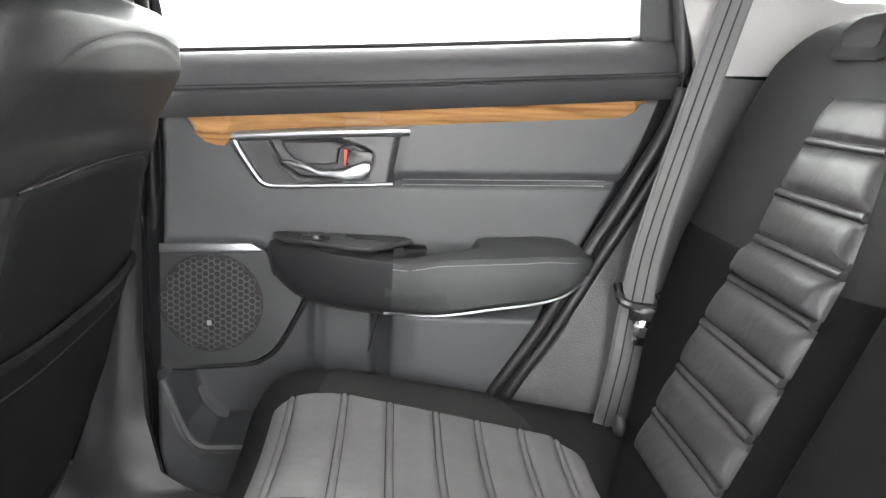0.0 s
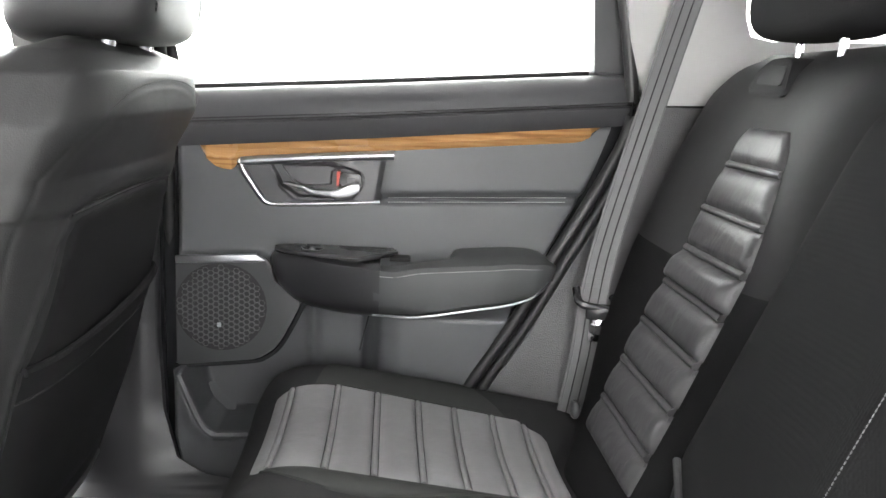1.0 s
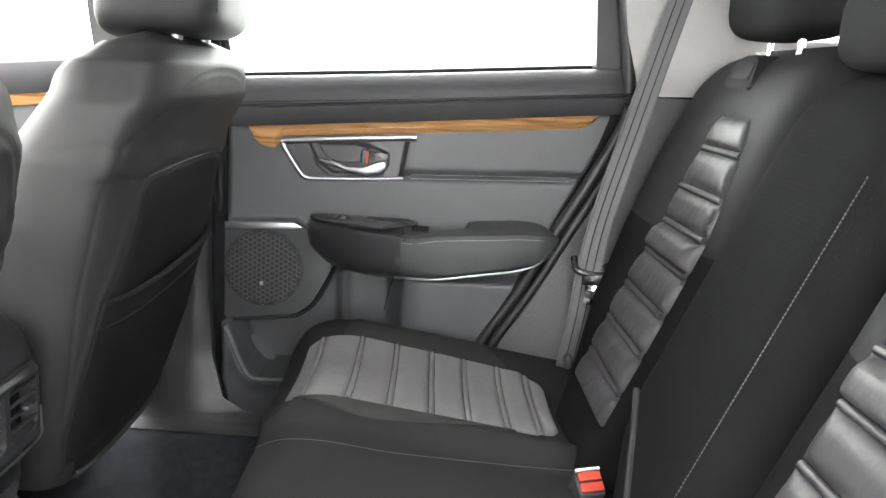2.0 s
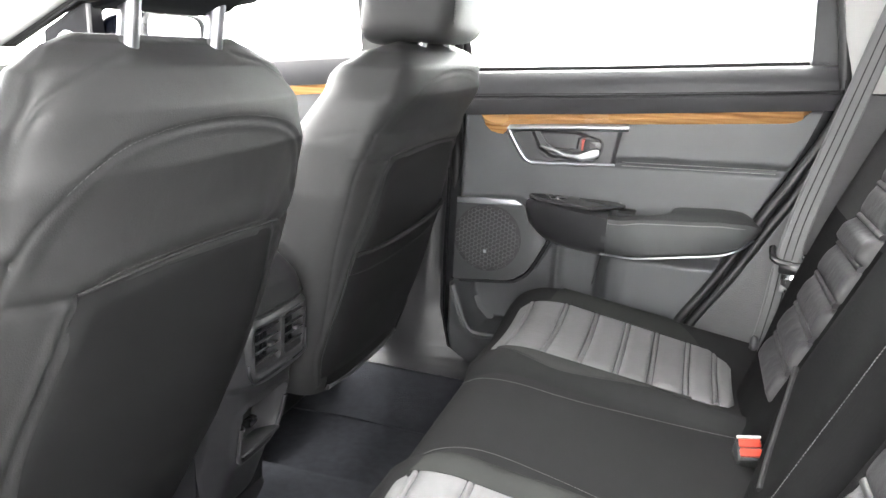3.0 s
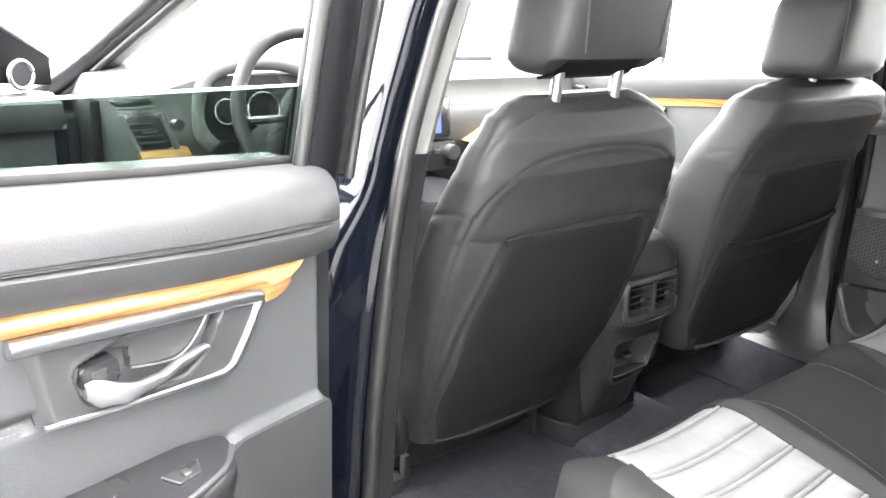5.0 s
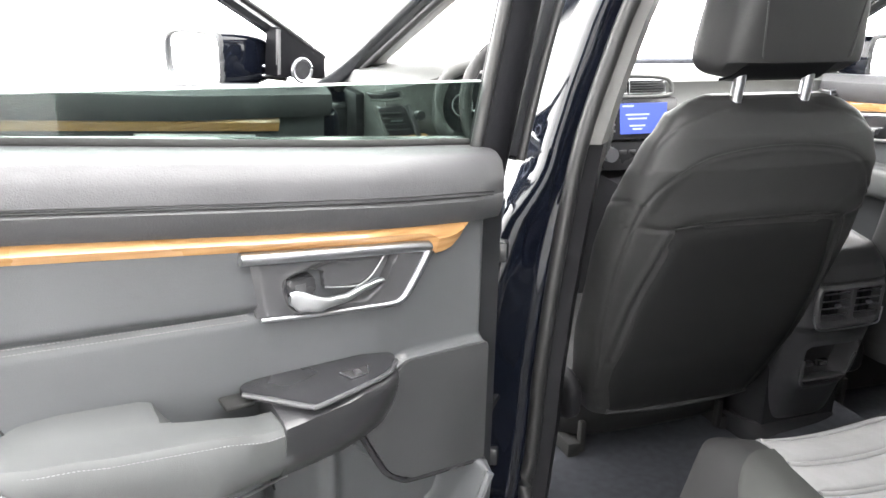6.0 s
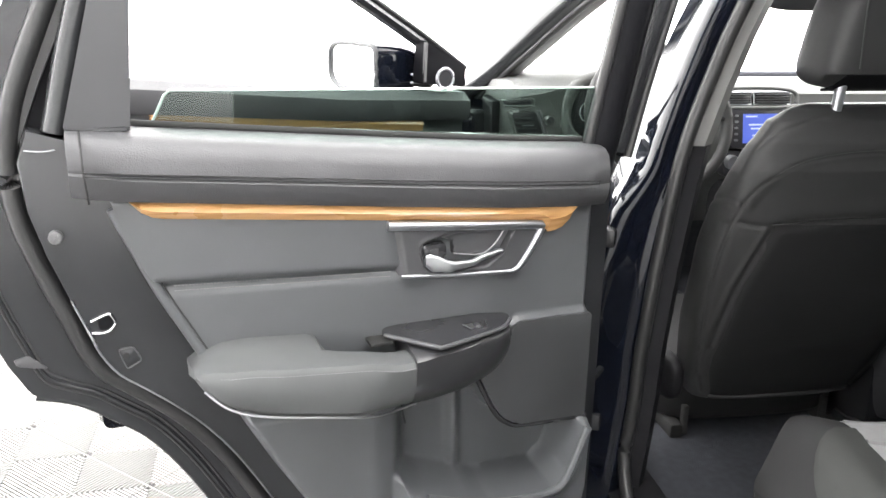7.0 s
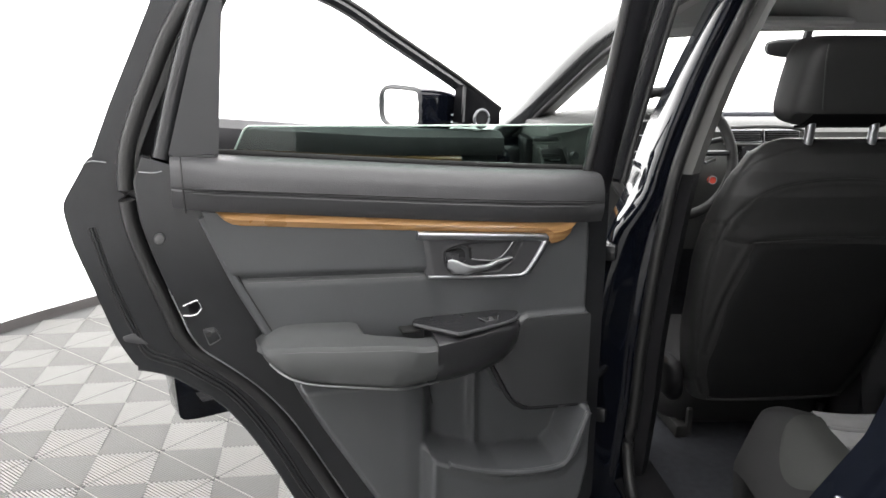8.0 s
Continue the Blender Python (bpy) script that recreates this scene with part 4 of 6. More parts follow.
# floor pan, tunnel, bulkheads
bm = box((2.3, 1.36, 0.04), pose(-0.4, C, 0.40))
part("carpet", bm, M["carpet"], body, "black carpet")
secs = []
for k in range(13):
    a = math.pi * k / 12
    secs.append((C + 0.15 * math.cos(a), 0.415 + 0.045 * math.sin(a) ** 0.6))
part("tunnel", rings([[(x, y, z) for y, z in secs] + [(x, C - 0.15, 0.4), (x, C + 0.15, 0.4)] for x in (-1.3, -0.5, 0.15)]), M["carpet"], body)
part("bulkhead", box((0.06, 1.4, 0.8), pose(-1.5, C, 0.72), 0.01), M["carpet"], body)
part("load_floor", box((1.0, 1.3, 0.05), pose(1.25, C, 0.62), 0.01), M["carpet"], body)
part("tailgate", box((0.06, 1.4, 0.75), pose(1.78, C, 0.9, 0, 0, 0), 0.02), M["plastic"], body)


# roof with headliner
def roof_z(x):
    return lerp([(-0.64, 1.425), (-0.45, 1.49), (-0.25, 1.545), (0.1, 1.59), (0.8, 1.585), (1.4, 1.52), (1.62, 1.44)], x)


def roof(u, v, lift):
    x = -0.64 + 2.26 * u
    y = C + (v - 0.5) * 1.16
    return (x, y, roof_z(x) - 0.03 * abs(2 * v - 1) ** 3 + lift)


part("roof", slab(lambda u, v: roof(u, v, 0.06), 24, 20, (0, 0, -0.025)), M["paint"], body, "painted roof")
part("headliner", slab(lambda u, v: roof(u, v, 0.0), 24, 20, (0, 0, 0.015)), M["headliner"], body, "pale grey headliner")
for side in (-1, 1):
    # roof side rail and front pillar
    rail = [(-1.75, -0.72, 1.0), (-1.5, -0.67, 1.11), (-1.33, -0.64, 1.19), (-1.17, -0.61, 1.265), (-1.01, -0.58, 1.34), (-0.85, -0.56, 1.4), (-0.64, -0.55, 1.45), (-0.45, -0.55, 1.495), (-0.2, -0.55, 1.535), (0.2, -0.53, 1.56), (0.7, -0.53, 1.55), (1.3, -0.54, 1.49)]
    part("roof_rail", tube(curve_pts([(x, side_y(y, side), z) for x, y, z in rail], 5), 0.034, 16, flat=1.15), M["jamb"], body, "painted front pillar and roof rail")
    part("opening_seal", tube([p + Vector((0.012, -side * 0.02, -0.03)) for p in curve_pts([(x, side_y(y, side), z) for x, y, z in rail], 5)], 0.011, 12), M["rubber"], body, "black rubber seal of the front door opening")
    part("roof_seal", tube(curve_pts([(x + 0.01, side_y(y + 0.012, side), z - 0.037) for x, y, z in rail], 5), 0.012, 16), M["rubber"], body)
    trimr = [(x + 0.005, side_y(y + 0.05, side), z - 0.01) for x, y, z in rail[1:9]]
    part("front_pillar_trim", tube(curve_pts(trimr, 5), 0.03, 16), M["grey_trim"], body, "pale grey front pillar trim")
part("windscreen_header", tube([(-0.58, C - 0.58, 1.41), (-0.64, C - 0.3, 1.43), (-0.65, C, 1.435), (-0.64, C + 0.3, 1.43), (-0.58, C + 0.58, 1.41)], 0.025, 8), M["headliner"], body)


for side in (-1, 1):
    part("hinge_pillar", box((0.1, 0.12, 0.62), pose(-1.46, side_y(-0.74, side), 0.7), 0.02, 3), M["jamb"], body, "painted front hinge pillar")
    part("hinge_trim", box((0.16, 0.03, 0.7), pose(-1.38, side_y(-0.68, side), 0.7), 0.01), M["pillar_dark"], body)

# ---- front seats ----
REAR_X = [(0.55, -0.245), (0.60, -0.225), (0.70, -0.178), (0.85, -0.125), (0.97, -0.09), (1.08, -0.062), (1.13, -0.066), (1.165, -0.085), (1.185, -0.115)]
HALF_W = [(0.55, 0.19), (0.60, 0.212), (0.75, 0.24), (0.92, 0.254), (1.0, 0.25), (1.07, 0.237), (1.12, 0.217), (1.16, 0.187), (1.18, 0.155), (1.19, 0.12)]
THICK = [(0.55, 0.12), (0.7, 0.16), (0.95, 0.15), (1.1, 0.125), (1.16, 0.09), (1.185, 0.03)]
TAPER = [(0.9, 1.0), (0.98, 0.99), (1.06, 0.965), (1.12, 0.93), (1.19, 0.9)]     # the front of the shoulders is narrower
FOLD = [(0.975, 0.178), (0.94, 0.187), (0.9, 0.197), (0.82, 0.21), (0.7, 0.212), (0.63, 0.203), (0.57, 0.18)]


def seat_back_x(yc, y, z, off=0.0, ws=1.0):
    hw, th = lerp(HALF_W, z) * ws, lerp(THICK, z)
    q = min(0.98, abs(y - yc) / hw)
    return lerp(REAR_X, z) - th / 2 + th / 2 * (1 - q ** 3.4) ** (1 / 3.4) + off


def away(pts, line):
    """Distance of each point to a run of points, and how far above it lies."""
    best, above = np.full(len(pts), 9.0), np.zeros(len(pts))
    for a, b in zip(line[:-1], line[1:]):
        d = b - a
        t = np.clip(((pts - a) @ d) / max(1e-9, d @ d), 0, 1)
        off = pts - a - t[:, None] * d
        r = np.sqrt((off ** 2).sum(1))
        near = r < best
        best[near], above[near] = r[near], off[near, 2]
    return best, above


CUT = [(-0.1, -0.096), (-0.02, -0.096), (0.0, -0.09), (0.038, -0.062), (0.1, -0.06)]          # underside of the driver's headrest


def front_seat(yc, pocket, label, dx=0.0, ws=1.0, drop=0.0, lift=0.0, bow=((0.5, 0.0), (1.2, 0.0)), thick=0.0, crisp=1.0, head=(0.07, 0.124)):
    root = thing("front_seat", (-0.45, yc, 0.36), label, "car seat", "front seats")

    def on(y, z, off=0.003):
        return (seat_back_x(yc, y, z, off, ws) + dx + lerp(bow, z), y, z + lift)

    def run(points, n=6):
        return np.array(curve_pts([on(yc + a * ws, b, 0.0) for a, b in points], n))
    arch = run([(-0.228, 1.018), (-0.207, 1.053), (-0.165, 1.087), (-0.117, 1.103), (-0.04, 1.112), (0.04, 1.112), (0.117, 1.103), (0.165, 1.087), (0.207, 1.053), (0.228, 1.018)])
    yoke = run([(-0.226, 0.982), (-0.178, 0.976), (-0.15, 0.98), (-0.115, 0.986), (0, 0.988), (0.115, 0.986), (0.15, 0.98), (0.178, 0.976), (0.226, 0.982)])
    seams, folds = [arch, yoke], []
    seams.append(run([(-0.236, 1.08), (-0.222, 1.11), (-0.195, 1.138), (-0.14, 1.162), (-0.085, 1.175)]))
    seams.append(run([(0.236, 1.08), (0.222, 1.11), (0.195, 1.138), (0.14, 1.162), (0.085, 1.175)]))
    for q in (-1, 1):
        seams.append(run([(q * a, z) for a, z in ((0.228, 1.018), (0.2385, 0.953), (0.2385, 0.85), (0.226, 0.743), (0.2, 0.62))]))
        seams.append(np.array(curve_pts([(x + dx + lerp(bow, z), yc + q * w * ws, z + lift) for x, w, z in ((-0.101, 0.228, 1.018), (-0.127, 0.246, 1.022), (-0.165, 0.247, 1.013), (-0.2, 0.235, 1.0))], 6)))
        folds.append(run([(q * w, z) for z, w in FOLD]))
        seams.append(run([(q * (w - 0.011), z) for z, w in FOLD[:5]]))
    # the cover: rings from the bottom up, drawn in along the seams
    nr, na, e = 190, 220, 2 / 3.4
    pts, nor = [], []
    for k in range(nr):
        z = 0.55 + 0.64 * (1 - (1 - k / (nr - 1)) ** 1.15)
        hw, th, xr, tp = lerp(HALF_W, z) * ws, lerp(THICK, z), lerp(REAR_X, z) + dx + lerp(bow, z), lerp(TAPER, z) if crisp == 1.0 else 1.0
        deep = thick * step(1.19, 1.1, z)
        for i in range(na):
            a = 2 * math.pi * i / na
            a += 0.16 * math.sin(2 * a) if math.cos(a) > 0 else 0.0
            c, sn = math.cos(a), math.sin(a)
            w = hw * (1 + (tp - 1) * step(0.25, -0.9, c))
            pts.append((xr - th / 2 + (th / 2 + (deep if c < 0 else 0.0)) * math.copysign(abs(c) ** e, c), yc + w * math.copysign(abs(sn) ** e, sn), (z if not pocket or z < 1.12 else 1.12 + 0.55 * (z - 1.12)) + lift))
            nv = Vector((math.copysign(abs(c) ** 1.41, c) * w, math.copysign(abs(sn) ** 1.41, sn) * th / 2, 0.0)).normalized()
            nor.append((nv.x, nv.y, 0.0))
    pts, nor = np.array(pts), np.array(nor)
    push = np.zeros(len(pts))
    rear = np.clip(nor[:, 0] * 3, 0, 1)
    for k, line in enumerate(seams):
        r, _ = away(pts, line)
        push -= (crisp if k != 1 else 1.0) * 0.0024 * np.exp(-(r / 0.003) ** 2) - (crisp if k != 1 else 1.0) * 0.0009 * np.exp(-((r - 0.011) / 0.009) ** 2)
    for line in folds:
        r, _ = away(pts, line)
        push += 0.0026 * np.exp(-(r / 0.0045) ** 2)
    r, above = away(pts, arch)                              # the padding over the arch stands over the band below
    push -= rear * 0.0045 * crisp * np.clip(-above / 0.012, 0, 1) * np.clip(1 - (-above) / 0.09, 0, 1) * (r < 0.12)
    r, above = away(pts, yoke)
    push += rear * 0.003 * np.exp(-((r - 0.02) / 0.016) ** 2) * (above > 0)
    rng = np.random.default_rng(7 if pocket else 3)         # slow puckers of the stretched cover
    for _ in range(26):
        c0 = np.array((dx - 0.1, yc + rng.uniform(-0.24, 0.24) * ws, rng.uniform(0.62, 1.16) + lift))
        way = rng.uniform(-0.6, 0.6)
        rel = pts - c0
        along = rel[:, 1] * math.cos(way) + rel[:, 2] * math.sin(way)
        across = -rel[:, 1] * math.sin(way) + rel[:, 2] * math.cos(way)
        push += rng.uniform(-0.0014, 0.0014) * np.exp(-(along / 0.09) ** 2 - (across / 0.028) ** 2) * rear
    pts = pts + nor * push[:, None]
    back = part("backrest", rings(pts.reshape(nr, na, 3).tolist()), M["seat"], root, "black leatherette backrest with drawn-in seams", 60)

    def panel(u, v):
        zt = lerp([(0.0, 0.977), (0.15, 0.981), (0.3, 0.984), (0.5, 0.985), (0.7, 0.984), (0.85, 0.981), (1.0, 0.977)], u)
        z = 0.552 + (zt - 0.552) * v
        w = (lerp(FOLD[::-1], z) - 0.014) * ws
        y = yc + w * (2 * u - 1)
        d = min(min(u, 1 - u) * 2 * w, (1 - v) * 0.42, v * 0.42)
        return on(y, z, -0.002 + 0.0052 * step(0, 0.014, d))
    pan = part("back_panel", slab(panel, 44, 44, (-0.012, 0, 0)), M["back_panel"], back, "dark vinyl back panel", 50)
    for line, nm in ((arch, "arch_stitching"), (yoke, "yoke_stitching")):
        part("stitching", stitches([p + np.array((0.0035, 0, 0.0045)) for p in line[8:-8]], 0.0004, 0.004, 0.0022), M["thread"], back, "fine grey stitching")
    part("back_seam", tube([on(yc + 0.17 * ws * (2 * k / 24 - 1), lerp([(0.0, 0.979), (0.3, 0.986), (0.5, 0.987), (0.7, 0.986), (1.0, 0.979)], k / 24), 0.0) for k in range(25)], 0.0016, 6), M["seam"], pan, "dark seam across the back")
    wid = [(z, w + 0.02) for z, w in FOLD[::-1]]
    if pocket:
        def pk(u, v):
            z = 0.585 + 0.246 * v
            y = yc + (lerp(wid, z) * ws) * 0.89 * (2 * u - 1)
            z2 = z + 0.02 * (u - 0.5) * v
            d = min(min(u, 1 - u) * 0.3, v * 0.3)
            return on(y, z2, 0.0022 + 0.003 * step(0, 0.02, d) + 0.007 * v ** 3 * math.sin(math.pi * u) + 0.002 * math.exp(-((v - 0.93) / 0.05) ** 2))
        pkt = part("map_pocket", slab(pk, 24, 18, (-0.006, 0, 0)), M["back_panel"], back, "dark map pocket", 50)
        part("pocket_hem", tube([Vector(pk(u / 20, 1.0)) + Vector((0.002, 0, 0)) for u in range(21)], 0.005, 8), M["back_panel"], pkt, "rounded pocket hem")
        part("hem_seam", tube([Vector(pk(u / 20, 0.855)) + Vector((0.0004, 0, 0)) for u in range(21)], 0.0014, 6), M["seam"], pkt)
    # lower edge beam, recliner covers
    # strip colour darkened on the driver's seat for the shade down there
    part("lower_beam", tube([on(yc + y, 0.558, 0.001) for y in (-0.165, -0.08, 0, 0.08, 0.165)], 0.006, 8), M["plate"] if pocket else M["seam"], back, "satin lower edge strip")
    for q in (-1, 1):
        part("recliner_cover", superblob((-0.3, yc + q * 0.245, 0.6), (0.07, 0.022, 0.05), 0.7, 20, 10), M["pillar_dark"], root, "black plastic recliner cover")
        part("seat_rail", box((0.4, 0.03, 0.035), pose(-0.52, yc + q * 0.19, 0.435), 0.006), M["under"], root)
        part("rail_foot", box((0.016, 0.014, 0.07), pose(-0.33, yc + q * 0.17, 0.46), 0.003), M["under"], root)

    part("seat_cushion", superblob((-0.6, yc, 0.5), (0.27, 0.25, 0.075), 0.45, 32, 14), M["back_panel"], root, "black leatherette seat cushion")
    # near-black block standing in for the shaded space below the cushion
    part("seat_base", box((0.36, 0.36, 0.12), pose(-0.6, yc, 0.49), 0.02), M["under"], root, "dark block for the shade under the seat")

    # headrest on two chrome posts
    hc = Vector((-0.098 + dx, yc, 1.308 - drop))

    def shape(v):
        """Narrower upwards and leaning forward; the driver's is cut away under its rear edge."""
        w = Vector((v.x + (0.0106 if v.z >= 0 else 0.009) * v.z / 0.085, v.y * (1.0 - 0.1 * (v.z / 0.085)), v.z))
        if v.z < 0 and pocket:
            w.z -= 0.016 * (-v.z / 0.087) * max(0, -v.x / 0.1)
        elif v.z < 0:
            w.z = max(w.z * 1.06, lerp(CUT, w.x))
        return w
    pad = superblob(hc + Vector((0.058 - head[0], 0, 0)), (head[0], head[1] * ws, 0.087), 0.4, 72, 44, shape)
    tree = BVHTree.FromBMesh(pad)

    def on_pad(a, z, off=0.0):
        """Where a level line from the middle, turned by a degrees from the rear, meets the cover."""
        way = Vector((math.cos(radians(a)), math.sin(radians(a)), 0))
        start = Vector((hc.x + 0.058 - head[0], hc.y, hc.z + z))
        hit = tree.ray_cast(start + way * 0.4, -way)[0]
        return (hit or start) + way * off
    hr = part("headrest", pad, M["seat"], root, "black leatherette headrest")
    lines = [[on_pad(a, z, 0.0005) for z in (0.07, 0.05, 0.03, 0.01, -0.01, -0.03, -0.045, -0.054)] for a in (-52, 52)]
    for line in lines:
        part("headrest_seam", tube(curve_pts(line, 3), 0.0012, 6), M["seam"], hr, "drawn-in headrest seam")
        part("stitching", stitches([p + Vector((0.001, -0.004 if p.y < hc.y else 0.004, 0)) for p in curve_pts(line, 3)], 0.0009), M["thread"], hr, "grey stitching")
    if not pocket:
        def under(u, v):
            x = -0.018 + 0.058 * u
            return (hc.x + 0.058 - head[0] + x, hc.y + (0.094 - 0.01 * u) * (2 * v - 1), hc.z + lerp(CUT, x) - 0.0012)
        # near-black sheet that paints the shade under the headrest
        part("headrest_underside", slab(under, 12, 16, (-0.002, 0, 0.004)), M["rail"], hr, "underside darkened for shade")
    for q in (-0.068, 0.068):
        part("headrest_post", tube([(-0.118 + dx, yc + q, 1.15), (-0.105 + dx, yc + q, 1.27)], 0.0098, 14), M["chrome"], root, "chrome headrest post")
        part("post_sleeve", tube([(-0.12 + dx, yc + q, 1.17), (-0.1185 + dx, yc + q, 1.19)], 0.012, 12), M["plastic"], root)
    return root


front_seat(-0.28, False, "driver's seat in black leatherette with plain vinyl back panel")
front_seat(0.408, True, "front passenger seat in black leatherette with map pocket", 0.04, 1.05, 0.026, 0.038,
           bow=((0.55, 0.028), (0.65, 0.015), (0.8, -0.006), (0.95, -0.022), (1.02, -0.02), (1.07, -0.006), (1.12, 0.0)), thick=0.05, crisp=0.4, head=(0.085, 0.117))


# ---- centre console between the front seats ----
con = thing("centre_console", (-0.5, 0.045, 0.36), "dark centre console with rear air vents and a storage bin", "console")
CY = 0.036
secs = []
for x, w, z0, z1 in ((-1.05, 0.11, 0.36, 0.86), (-0.8, 0.105, 0.36, 0.84), (-0.6, 0.105, 0.36, 0.89), (-0.30, 0.105, 0.36, 0.889), (-0.25, 0.1, 0.36, 0.875)):
    secs.append([(x, CY + s * w, z) for s, z in ((-0.95, z0), (-1.0, z1 - 0.09), (-0.97, z1 - 0.035), (-0.85, z1 - 0.01), (-0.4, z1), (0.4, z1), (0.85, z1 - 0.01), (0.97, z1 - 0.035), (1.0, z1 - 0.09), (0.95, z0))])
part("console_body", rings(secs), M["pillar_dark"], con, "black plastic console body", 50)
# rear face: leaning plane x = xr(z)
def cx_rear(z):
    return lerp([(0.36, -0.30), (0.48, -0.235), (0.6, -0.19), (0.72, -0.165), (0.82, -0.165), (0.845, -0.174), (0.87, -0.196), (0.893, -0.25)], z)


VENT = rounded([(-0.082, 0.809), (0.082, 0.809), (0.087, 0.789), (0.082, 0.729), (0.07, 0.719), (-0.07, 0.719), (-0.082, 0.729), (-0.087, 0.789)], 0.012)
HOLES = [rounded([(m - 0.0325, 0.7995), (m + 0.0325, 0.7995), (m + 0.0325, 0.7375), (m - 0.0325, 0.7375)], 0.006) for m in (-0.039, 0.039)]
BIN = rounded([(-0.066, 0.668), (0.066, 0.668), (0.06, 0.6), (0.04, 0.572), (-0.04, 0.572), (-0.06, 0.6)], 0.014)


def con_half(z):
    return lerp([(0.40, 0.112), (0.46, 0.1), (0.55, 0.094), (0.6, 0.098), (0.7, 0.108), (0.8, 0.108), (0.84, 0.103), (0.87, 0.092), (0.893, 0.066)], z)


def face(u, v):
    z = 0.40 + 0.493 * v
    a = (2 * u - 1) * con_half(z)
    x = cx_rear(z) - 0.035 * abs(2 * u - 1) ** 5
    x -= 0.01 * step(0.722, 0.70, z)                     # the vent housing stands out over the bin
    x -= 0.045 * step(-0.004, 0.008, poly_dist(BIN, a, z)) * step(0.56, 0.6, z)
    x -= 0.045 * step(-0.009, -0.004, max(poly_dist(h, a, z) for h in HOLES))     # room behind the vents
    x += 0.004 * math.exp(-((poly_dist(BIN, a, z) + 0.006) / 0.006) ** 2)
    return (x, CY + a, z)


part("cap_seam", tube(curve_pts([(cx_rear(0.815) + 0.0015 - 0.035 * abs(a) ** 5, CY + a * con_half(0.815), 0.815) for a in (-0.99, -0.8, -0.4, 0, 0.4, 0.8, 0.99)], 5), 0.0022, 6), M["under"], con, "dark joint under the cap")
part("rear_cover", slab(face, 72, 130, (-0.05, 0, 0)), M["console"], con, "satin black rear cover with an open bin", 50)


def on_con(a, b, c):
    return (cx_rear(b) + c - 0.03 * abs(a / 0.108) ** 5, CY + a, b)


def vent_face(u, v):
    z = 0.7185 + 0.091 * v
    a = 0.0865 * (2 * u - 1) * lerp([(0.7185, 0.83), (0.729, 0.945), (0.789, 1.0), (0.8095, 0.95)], z)
    d = max(poly_dist(h, a, z) for h in HOLES)
    rim = poly_dist(VENT, a, z)
    return on_con(a, z, 0.006 * step(-0.001, 0.006, rim) - 0.003 * step(0.006, 0.012, rim) - 0.03 * step(-0.001, 0.003, d))


vent = part("vent_frame", slab(vent_face, 96, 48, (-0.008, 0, 0)), M["pod"], con, "black rear vent frame with two openings", 50)
for mid in (-0.039, 0.039):
    for k in range(4):
        z = 0.7465 + 0.0148 * k
        part("vent_slat", box((0.006, 0.062, 0.0022), pose(cx_rear(z) - 0.002, CY + mid, z, 0, -10, 0), 0.0007, 1), M["pod"], vent)
    # black plate added for the shade inside the opening
    part("vent_shade", box((0.004, 0.064, 0.061), pose(cx_rear(0.768) - 0.024, CY + mid, 0.7685), 0.0), M["rail"], vent)
    for a in (-0.019, 0.0, 0.019):
        part("vent_vane", box((0.006, 0.0016, 0.058), pose(cx_rear(0.768) - 0.016, CY + mid + a, 0.768), 0.0004, 1), M["rail"], vent)
    part("vent_knob", box((0.008, 0.012, 0.006), pose(cx_rear(0.769) + 0.0045, CY + mid, 0.7685), 0.002), M["steel"], vent, "silver vent tab")
part("vent_trim", tube(curve_pts([on_con(a, b, 0.006) for a, b in ((-0.086, 0.75), (-0.083, 0.731), (-0.07, 0.7185), (0, 0.717), (0.07, 0.7185), (0.083, 0.731), (0.086, 0.75))], 4), 0.0018, 8), M["steel"], vent, "thin silver trim")
part("bin_lip", tube(curve_pts([(cx_rear(b) - 0.007 - 0.03 * abs(a / 0.1) ** 5, CY + a, b) for a, b in ((0.066, 0.64), (0.061, 0.6), (0.05, 0.577), (0.03, 0.57), (-0.03, 0.57), (-0.05, 0.577), (-0.061, 0.6), (-0.066, 0.64))], 5), 0.0038, 8), M["pod"], con, "glossy lip of the open bin")
part("bin_shelf", box((0.04, 0.11, 0.005), pose(cx_rear(0.59) - 0.02, CY, 0.585, 0, -14, 0), 0.002), M["plastic"], con, "shelf inside the bin")
for q in (-0.026, 0.01):
    us = part("usb_socket", box((0.012, 0.026, 0.014), pose(cx_rear(0.615) - 0.036, CY + q, 0.612), 0.003), M["pod"], con, "charging socket")
    part("socket_edge", box((0.003, 0.018, 0.006), pose(cx_rear(0.615) - 0.0295, CY + q, 0.612), 0.001), M["steel"], us, "bright socket mouth")
# the foot trim that runs out on the carpet
foot = curve_pts([(-0.42, CY - 0.125, 0.44), (-0.3, CY - 0.125, 0.435), (-0.245, CY - 0.105, 0.435), (-0.222, CY - 0.05, 0.436), (-0.218, CY, 0.437), (-0.222, CY + 0.05, 0.436), (-0.245, CY + 0.105, 0.435), (-0.3, CY + 0.125, 0.435), (-0.42, CY + 0.125, 0.44)], 5)
part("foot_trim", rings([[p + Vector((0, 0, -0.03)), p + Vector((0.006, 0, 0.0)), p + Vector((0.002, 0, 0.012)), p + Vector((-0.014, 0, 0.03)), p + Vector((-0.03, 0, 0.03)), p + Vector((-0.03, 0, -0.03))] for p in foot]), M["pillar_dark"], con, "curved foot moulding on the carpet", 50)
part("armrest_lid", superblob((-0.46, CY, 0.888), (0.19, 0.1, 0.028), 0.5, 28, 12), M["seat"], con, "padded console lid")


